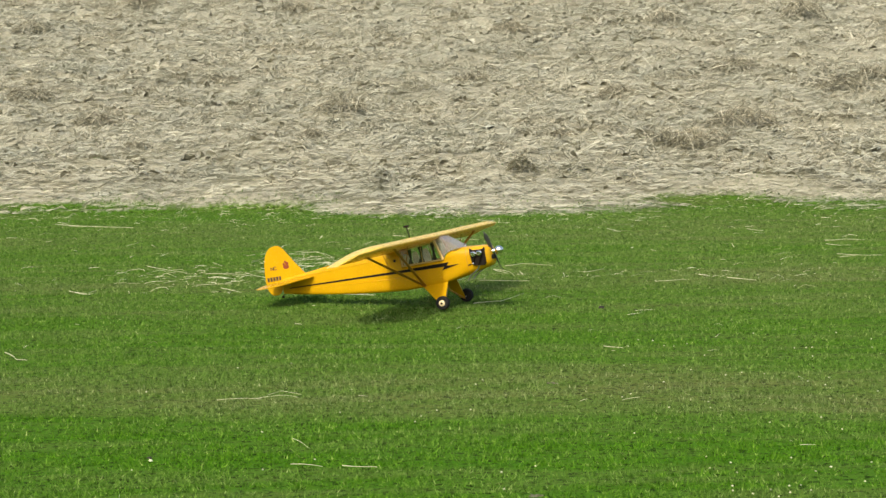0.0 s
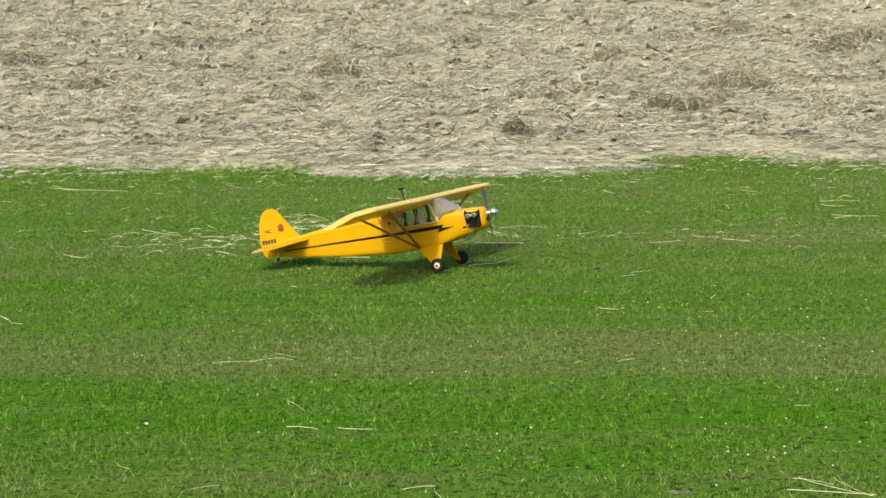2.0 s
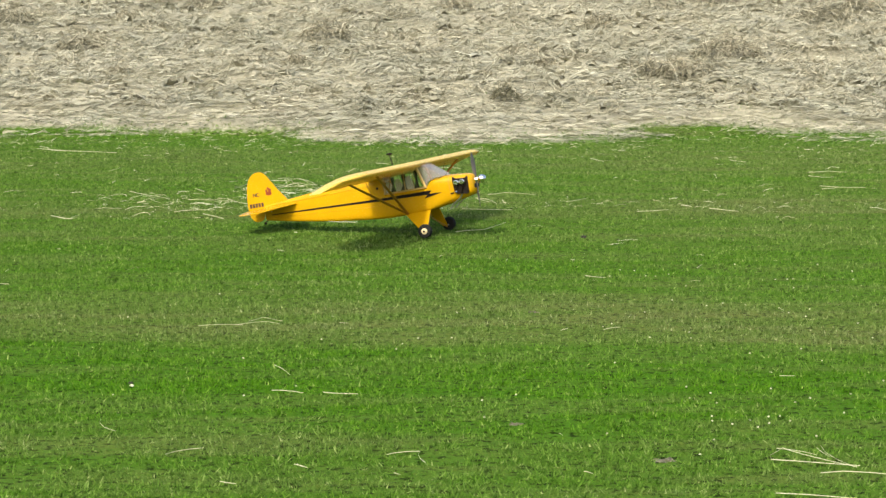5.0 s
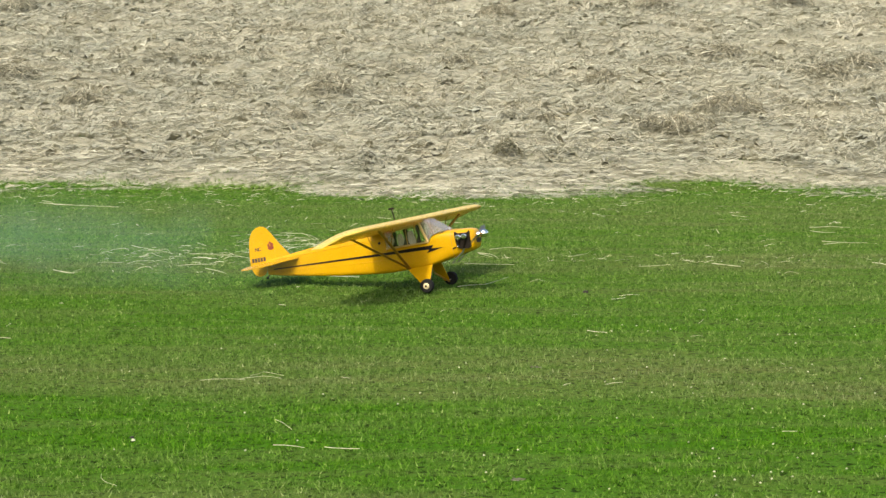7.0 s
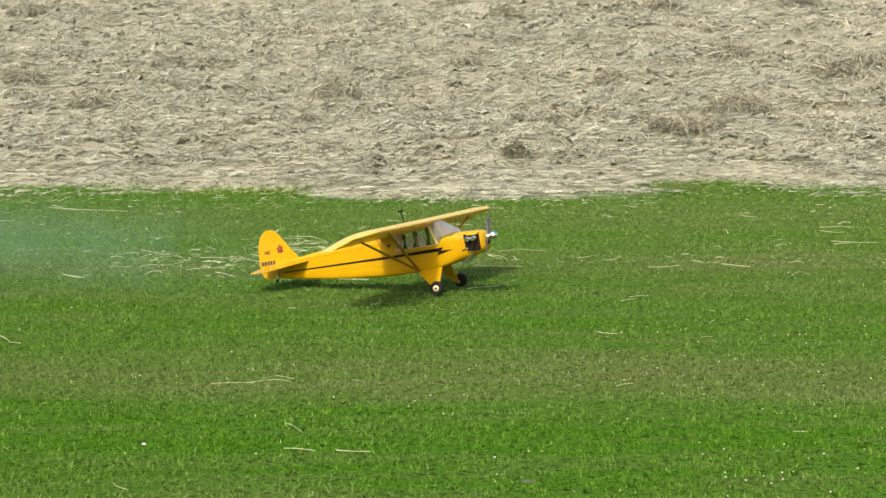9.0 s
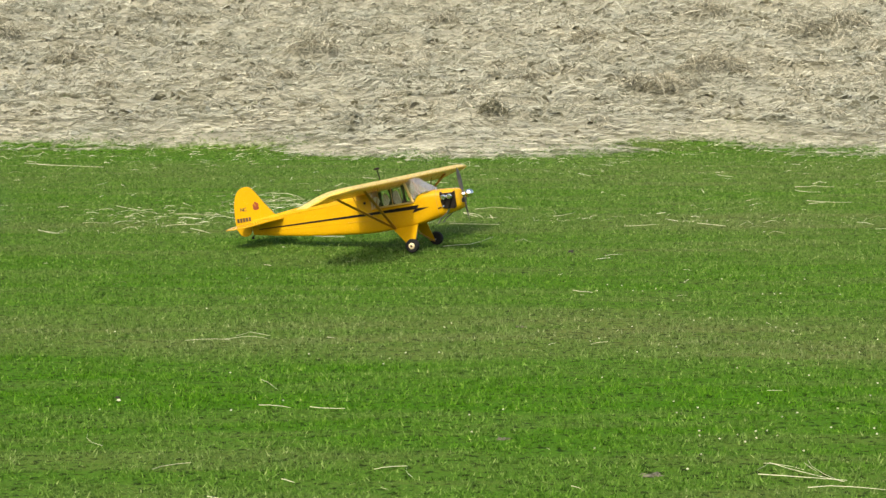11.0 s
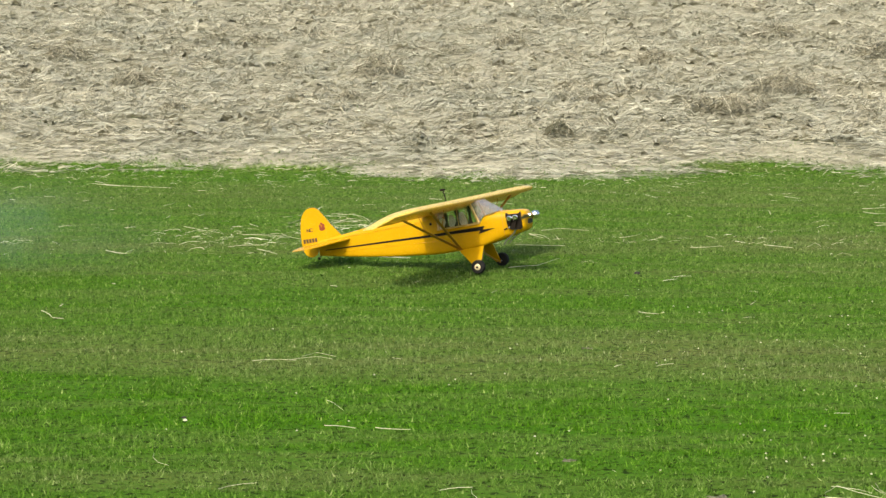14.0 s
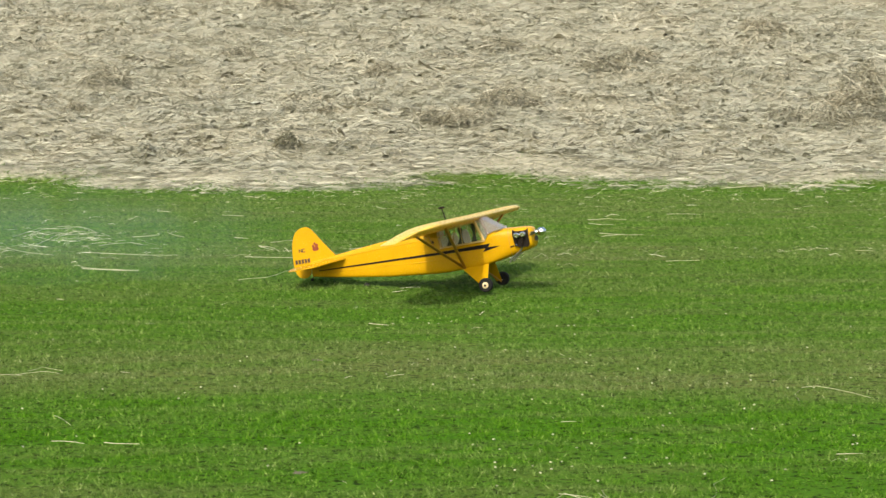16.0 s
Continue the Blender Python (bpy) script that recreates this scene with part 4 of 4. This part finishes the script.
def lawn_straw(*pts):
    """One stalk lying on the grass through the given places."""
    bm = bmesh.new()
    r = straw_seed.uniform(0.001, 0.0016) * (1.5 if pts[0][1] > 12 else 1.0)
    pts = [(x * LIE, y * LIE) for x, y in pts]
    P = [Vector((x, y, float(height(x, y)) + straw_seed.uniform(0.016, 0.021))) for x, y in pts]
    fine = []
    for a, b in zip(P, P[1:]):
        d = b - a
        bow = straw_seed.uniform(-0.2, 0.2)
        across = Vector((-d.y * 0.35, d.x * 0.35 + 0.25 * abs(d.x), 0.0))
        fine += [a, a.lerp(b, 0.3) + across * bow * 1.2, a.lerp(b, 0.65) + across * bow * straw_seed.uniform(0.3, 1.5)]
    fine.append(P[-1])
    rings = []
    for k, p in enumerate(fine):
        w = r * (1 - 0.5 * k / len(fine))
        rings.append([p + Vector((0.3 * math.cos(j * 1.5708), math.cos(j * 1.5708), math.sin(j * 1.5708))) * w for j in range(4)])
    loft(bm, rings)
    ob = part("straw_stalk", bm, M_STRAW)
    return tagged(ob, "pale dry straw stalk lying on the lawn", "straw", "straw stalks")


lawn_straw((-0.95, 8.11), (-0.82, 8.23))
lawn_straw((-0.65, 9.43), (-0.51, 9.34))
lawn_straw((-0.43, 9.36), (-0.28, 9.3))
lawn_straw((-0.14, 8.12), (-0.02, 8.16), (-0.0, 7.97))
lawn_straw((-1.28, 8.78), (-1.19, 8.55))
lawn_straw((-0.89, 11.31), (-0.83, 11.43), (-0.72, 11.31))
lawn_straw((-1.13, 11.15), (-0.91, 11.17))
lawn_straw((-0.43, 11.26), (-0.38, 11.23))
lawn_straw((-0.68, 10.04), (-0.59, 9.78))
lawn_straw((-2.72, 16.38), (-2.58, 16.16), (-2.51, 16.26))
lawn_straw((-0.46, 7.95), (-0.42, 7.89))
lawn_straw((0.93, 12.97), (1.04, 12.91))
lawn_straw((0.88, 11.0), (0.97, 11.06))
lawn_straw((1.54, 9.66), (1.61, 9.67))
lawn_straw((1.25, 8.01), (1.32, 8.19), (1.54, 7.89))
lawn_straw((1.25, 8.01), (1.55, 7.89))
lawn_straw((1.47, 8.24), (1.53, 7.89))
lawn_straw((1.39, 7.78), (1.66, 7.75))
lawn_straw((0.56, 7.83), (0.59, 7.78))
lawn_straw((-1.36, 7.09), (-1.16, 6.94), (-0.95, 6.84))
lawn_straw((-1.31, 7.19), (-1.12, 7.12), (-1.02, 6.95))
lawn_straw((-1.23, 7.01), (-1.2, 7.12))
lawn_straw((-1.12, 7.14), (-1.07, 7.22))
lawn_straw((-1.07, 7.17), (-0.97, 7.19))
lawn_straw((-1.35, 6.96), (-1.16, 6.82))
lawn_straw((-0.71, 6.85), (-0.52, 6.94), (-0.47, 6.94))
lawn_straw((-0.23, 7.03), (-0.1, 6.96), (0.05, 7.01))
lawn_straw((-0.25, 7.18), (-0.19, 7.11))
lawn_straw((-0.47, 7.94), (-0.42, 7.89))
lawn_straw((-0.71, 7.65), (-0.65, 7.61))
lawn_straw((0.04, 6.91), (0.15, 7.1), (0.24, 6.78))
lawn_straw((0.22, 7.01), (0.25, 6.78))
lawn_straw((-1.42, 7.0), (-1.2, 6.86), (-1.02, 6.82))
lawn_straw((-1.3, 6.8), (-1.1, 6.9), (-0.92, 6.88))
lawn_straw((-1.22, 6.92), (-1.05, 7.02), (-0.94, 6.93))
lawn_straw((-1.4, 6.84), (-1.24, 6.76), (-1.0, 6.78))
lawn_straw((-0.08, 6.84), (0.06, 6.9), (0.2, 6.84))
lawn_straw((-0.02, 6.76), (0.1, 6.83))
lawn_straw((1.18, 7.44), (1.48, 7.33))
lawn_straw((1.11, 7.15), (1.19, 7.13))
lawn_straw((0.25, 7.33), (0.33, 7.31))
lawn_straw((-3.92, 23.02), (-3.72, 22.55), (-3.51, 22.41))
lawn_straw((-4.09, 21.19), (-3.99, 21.22))
lawn_straw((-2.72, 16.38), (-2.53, 16.14), (-2.52, 16.39))
lawn_straw((-2.38, 18.18), (-2.17, 17.84), (-1.98, 17.51))
lawn_straw((-1.84, 17.52), (-1.52, 17.42))
lawn_straw((-1.82, 16.69), (-1.56, 16.74))
lawn_straw((-1.62, 16.46), (-1.44, 16.13))
lawn_straw((-1.87, 18.38), (-1.77, 18.15))
lawn_straw((-2.82, 20.19), (-2.76, 20.49))
lawn_straw((-1.65, 19.05), (-1.58, 19.13))
lawn_straw((0.4, 17.57), (0.49, 17.49), (0.55, 17.08))
lawn_straw((0.28, 16.71), (0.65, 16.72))
lawn_straw((0.21, 15.2), (0.4, 15.34), (0.58, 15.88))
lawn_straw((0.41, 17.49), (0.51, 17.24))
lawn_straw((-1.26, 19.32), (-1.16, 19.43))
lawn_straw((-1.08, 19.33), (-0.89, 18.54))
lawn_straw((-0.94, 14.28), (-0.89, 14.2))
lawn_straw((0.14, 20.44), (0.34, 20.33))
lawn_straw((-0.45, 20.83), (-0.33, 20.73))
lawn_straw((-1.2, 18.39), (-1.2, 19.31), (-1.06, 19.3), (-0.88, 18.38))
lawn_straw((-0.6, 18.36), (-0.38, 18.55))
lawn_straw((-0.32, 18.9), (-0.18, 18.34))
lawn_straw((-0.9, 17.11), (-0.5, 16.93), (-0.21, 16.87))
lawn_straw((-0.88, 16.05), (-0.47, 15.88))
lawn_straw((0.22, 18.23), (0.33, 18.17))
lawn_straw((-1.4, 18.6), (-1.17, 18.06))
lawn_straw((-1.44, 17.93), (-1.23, 17.56))
lawn_straw((-1.54, 17.58), (-1.14, 16.96))
lawn_straw((-0.83, 17.63), (-0.59, 17.89))
lawn_straw((-0.59, 17.89), (-0.49, 17.7))
lawn_straw((0.36, 22.64), (0.52, 22.49))
lawn_straw((-1.4, 18.31), (-1.37, 19.05), (-1.26, 19.2))

lawn_straw((3.32, 19.44), (3.41, 19.23), (3.51, 19.28))
lawn_straw((3.23, 18.26), (3.37, 18.31))
lawn_straw((2.87, 21.16), (2.99, 20.90))
lawn_straw((1.09, 17.26), (1.21, 17.39), (1.30, 17.75))
lawn_straw((2.43, 16.62), (2.53, 16.94), (2.52, 16.54))
lawn_straw((0.50, 17.78), (0.64, 17.97), (0.88, 17.79))
lawn_straw((1.57, 16.60), (1.81, 16.68))
lawn_straw((2.13, 16.77), (2.32, 16.57))
lawn_straw((-2.55, 13.05), (-2.43, 12.76), (-2.36, 12.73))
lawn_straw((-3.91, 22.81), (-3.57, 22.44), (-3.03, 22.24))
lawn_straw((1.78, 19.14), (1.81, 18.98))
lawn_straw((3.37, 19.77), (3.57, 19.88), (3.72, 19.76))
lawn_straw((3.25, 18.48), (3.60, 18.36))
lawn_straw((5.49, 22.02), (5.74, 22.08))
lawn_straw((4.20, 20.33), (4.50, 20.26))
lawn_straw((5.43, 23.50), (6.20, 23.76), (6.89, 23.79))
lawn_straw((-0.87, 15.94), (-0.48, 15.85))
lawn_straw((-1.54, 18.08), (-1.40, 19.22), (-1.12, 19.10), (-0.99, 18.53))
lawn_straw((-1.31, 17.40), (-1.22, 18.54), (-0.91, 18.78))
lawn_straw((-0.94, 11.21), (-0.82, 11.29), (-0.73, 11.23))
lawn_straw((2.84, 10.50), (2.93, 10.55), (3.09, 10.19))
lawn_straw((2.81, 10.42), (2.71, 10.03))
lawn_straw((1.83, 8.04), (1.91, 8.30), (1.99, 8.42))
lawn_straw((1.30, 8.20), (1.43, 8.08))
lawn_straw((1.45, 8.20), (1.47, 8.05))
lawn_straw((3.37, 16.31), (3.63, 16.34))
lawn_straw((2.55, 8.87), (2.66, 8.86))


def clover_mesh():
    bm = bmesh.new()
    rs = random.Random(3)
    for k in range(26):
        z = 1 - k / 26 * 1.5
        a = k * 2.4
        q = math.sqrt(max(0, 1 - z * z))
        d = Vector((q * math.cos(a), q * math.sin(a), z))
        t = d.orthogonal().normalized() * 0.3
        c = d * 0.55
        bm.faces.new([bm.verts.new((c + v) * 0.005) for v in (t, d * rs.uniform(0.4, 0.6), -t)])
    bmesh.ops.create_icosphere(bm, subdivisions=1, radius=0.0027)
    bmesh.ops.translate(bm, verts=bm.verts, vec=(0, 0, 0.026))
    return bm


FLOWERS = ((1.42, 13.04), (2.08, 12.84), (2.06, 12.47), (2.46, 12.81), (1.19, 9.29), (1.19, 9.05), (1.13, 8.78), (1.19, 8.64), (1.27, 8.7), (1.36, 8.77),
           (1.43, 8.67), (1.28, 8.56), (1.66, 8.83), (1.82, 8.7), (1.75, 10.38), (2.16, 10.74), (2.32, 11.11), (1.09, 9.16), (0.38, 9.28), (0.23, 8.79),
           (0.24, 9.15), (0.89, 11.1), (0.86, 10.02), (-0.11, 10.6), (-0.13, 10.43), (-0.03, 10.75), (0.13, 10.75), (-0.5, 10.72), (-0.84, 10.23), (0.68, 6.89), (0.4, 6.88))
flower = None
frs = random.Random(8)
FLOWERS += tuple((frs.uniform(0.08, 0.30) * d, d) for d in [frs.uniform(8.0, 13.5) for k in range(60)]) + tuple((frs.uniform(-0.2, 0.1) * d, d) for d in [frs.uniform(8.5, 15) for k in range(8)])
for x, y in FLOWERS:
    x, y = x * LIE, y * LIE
    spot = pose(x, y, float(height(x, y)) - 0.008, frs.uniform(-15, 15), frs.uniform(-15, 15), frs.uniform(0, 360))
    if flower is None:
        flower = part("clover_flower", clover_mesh(), M_PETAL, None, "small white clover flower in the grass", False)
        tagged(flower, category="flower", group="clover flowers")
        flower.matrix_basis = spot
    else:
        copy_thing(flower, spot)


def clod(name, x, y, r, flat, material, label, category):
    bm = bmesh.new()
    bmesh.ops.create_icosphere(bm, subdivisions=3, radius=r)
    rough = 2.0 if flat < 0.6 else 1.0
    for v in bm.verts:
        v.co *= 1 + 0.35 * rough * noise.noise(v.co * 2.2 / r + Vector((x, y, 0))) + 0.2 * rough * noise.noise(v.co * 6 / r)
        v.co.z *= flat
        v.co.x *= 1.3
    ob = part(name, bm, material)
    ob.location = (x, y, float(height(x, y)) + (-0.006 if flat < 0.6 else r * flat * 0.3))
    return tagged(ob, label, category)


clod("earth_clod", 1.05, 14.8, 0.014, 0.9, M_DARK, "small dark clod of earth in the grass", "clod")
clod("soil_patch", 0.86, 7.97, 0.032, 0.5, M_SOIL, "bare brown scrape of soil in the lawn", "soil")
clod("soil_patch", 0.35, 8.6, 0.022, 0.55, M_SOIL, "bare brown scrape of soil in the lawn", "soil")
clod("soil_patch", 0.56, 11.54, 0.02, 0.55, M_SOIL, "bare brown scrape of soil in the lawn", "soil")
clod("feather", -1.25, 9.5, 0.007, 0.9, M_PETAL, "small white feather tuft caught in the grass", "feather")
# dark lump added in place of the feather's shadow
clod("earth_clod", -1.262, 9.56, 0.008, 0.8, M_DARK, "small dark lump added as the shadow beside a feather", "clod")
clod("husk", -0.96, 7.33, 0.012, 0.4, M_HUB, "pale dry husk lying in the grass", "husk")


def haze_material():
    """Thin smoke: denser in the middle of a puff, ragged, gone at its rim."""
    m, n, l, b = nodes_of("exhaust_haze", 1.0, 0, 0.0)
    b.inputs["Base Color"].default_value = (0.22, 0.42, 0.42, 1)
    tc = n.new("ShaderNodeTexCoord")
    mp = n.new("ShaderNodeMapping")
    mp.inputs["Location"].default_value, mp.inputs["Scale"].default_value = (-1, 0, -1), (2, 0, 2)
    l.new(tc.outputs["Generated"], mp.inputs["Vector"])
    gr = n.new("ShaderNodeTexGradient")
    gr.gradient_type = "SPHERICAL"
    l.new(mp.outputs[0], gr.inputs["Vector"])
    wisp = noise_node(n, l, 2.6, 4, tc.outputs["Object"], 0.6)
    wr = ramp(n, ((0.35, (0.1, 0.1, 0.1)), (0.65, (1.0, 1.0, 1.0))))
    l.new(wisp.outputs["Fac"], wr.inputs["Fac"])
    dens = mixed(n, l, 1.0, gr.outputs["Color"], wr.outputs["Color"], "MULTIPLY")
    thin = n.new("ShaderNodeMath")
    thin.operation = "MULTIPLY"
    thin.inputs[1].default_value = 0.055
    l.new(dens, thin.inputs[0])
    tr = n.new("ShaderNodeBsdfTransparent")
    mix = n.new("ShaderNodeMixShader")
    l.new(thin.outputs[0], mix.inputs[0])
    l.new(tr.outputs[0], mix.inputs[1])
    l.new(b.outputs[0], mix.inputs[2])
    l.new(mix.outputs[0], n["Material Output"].inputs["Surface"])
    return m


M_HAZE = haze_material()


def smoke_puff(seed):
    """A thin puff of exhaust: one ragged, nearly clear shell."""
    rs = random.Random(seed)
    bm = bmesh.new()
    r = rs.uniform(0.55, 0.7)
    bmesh.ops.create_icosphere(bm, subdivisions=4, radius=1.0)
    for v in bm.verts:
        f = 1 + 0.2 * noise.noise(v.co * 1.4 + Vector((seed, 7, 0))) + 0.06 * noise.noise(v.co * 4 + Vector((seed, 1, 3)))
        v.co = Vector((0, 0, 0.3)) + Vector((v.co.x * r * 2.0, v.co.y * r * 0.8, v.co.z * r * 0.7)) * f
    ob = part("smoke_puff", bm, M_HAZE)
    ob.visible_shadow = False
    return tagged(ob, "thin bluish exhaust smoke drifting low over the lawn", "smoke", "smoke puffs")


puffs = [smoke_puff(k) for k in range(5)]


# ---- what moves ----
def motions():
    # the aeroplane waits, then taxis away
    rows = [(t, pose(x, y, -0.02, lean, nose, yaw)) for t, x, y, lean, nose, yaw in (
        (0.0, 0.096, 14.957, 0, -10.43, -19.3), (14.5, 0.096, 14.957, 0, -10.43, -19.3), (14.8, 0.098, 14.958, -0.1, -10.35, -19.3), (15.0, 0.128, 14.965, -0.25, -10.2, -19.35),
        (15.25, 0.29, 14.93, 0.2, -10.35, -19.7), (15.5, 0.57, 14.86, 0.5, -10.45, -20.2), (15.75, 1.10, 14.70, -0.3, -10.75, -20.1), (16.0, 1.87, 14.48, -1.15, -11.0, -19.9))]
    walk(plane, rows)
    gone = [(t, math.hypot(m.translation.x - 0.096, m.translation.y - 14.957)) for t, m in rows]
    for wh, hub in plane_wheels:
        spin_rows = []
        for k in range(0, 481):
            t = k / 30
            if t < 14.4 and k:
                continue
            d = float(np.interp(t, [g[0] for g in gone], [g[1] for g in gone]))
            spin_rows.append((t, Matrix.Translation(hub) @ Matrix.Rotation(d / (7.3 * Q), 4, "Y")))
        walk(wh, spin_rows)
    # exhaust swirls low behind the tail: thin at first, then drifting in thicker while the engine runs up
    for k, ob in enumerate(puffs):
        x, y, a = -1.75 - 0.95 * k, 14.7 + 1.2 * (k % 2) + 0.1 * k, 6 * k - 26
        away = 3.2
        walk(ob, [(0.0, pose(x - away, y, 0, 0, 0, a)), (5.0, pose(x - 0.8 * away, y + 0.1, 0.01, 0, 0, a + 8)), (7.5, pose(x, y, 0.02, 0, 0, a + 14)),
                  (8.7, pose(x - 0.3, y + 0.1, 0.02, 0, 0, a + 18)), (11.0, pose(x - 0.7 * away, y + 0.2, 0.03, 0, 0, a + 22)), (13.5, pose(x - 0.6 * away, y, 0.02, 0, 0, a + 26)),
                  (15.2, pose(x - 0.1, y, 0.02, 0, 0, a + 30)), (16.0, pose(x + 1.2, y, 0.02, 0, 0, a + 33))])
    # blade angles at known moments; about 80 degrees from one picture to the next
    known = ((0, 41), (0.5, 40), (1, 88), (1.5, 90), (2, 5), (2.5, 90), (3, 35), (3.5, 10), (4, 2), (4.5, 40), (5, 0), (7.5, 40), (8, 10), (8.5, 35), (11, 12),
             (11.5, 90), (12, 30), (12.5, 14), (13, 25), (13.5, 10), (14, 90), (14.5, 92), (15, 30), (15.5, 82), (16, 90))
    turn, spin = 0.0, []
    base = known[0][1]
    for (t0, a0), (t1, a1) in zip(known, known[1:]):
        n = round((t1 - t0) * 30)
        total = n * 80.0
        want = a1 - a0
        total = want + 180 * round((total - want) / 180)
        for k in range(n):
            spin.append((t0 + k / 30, base + turn + total * k / n))
        turn += total
    spin.append((16.0, base + turn))
    hub = I(-6.5, 0, 0.6)
    walk(propeller, [(t, Matrix.Translation(hub) @ Matrix.Rotation(radians(a), 4, "X")) for t, a in spin])


motions()
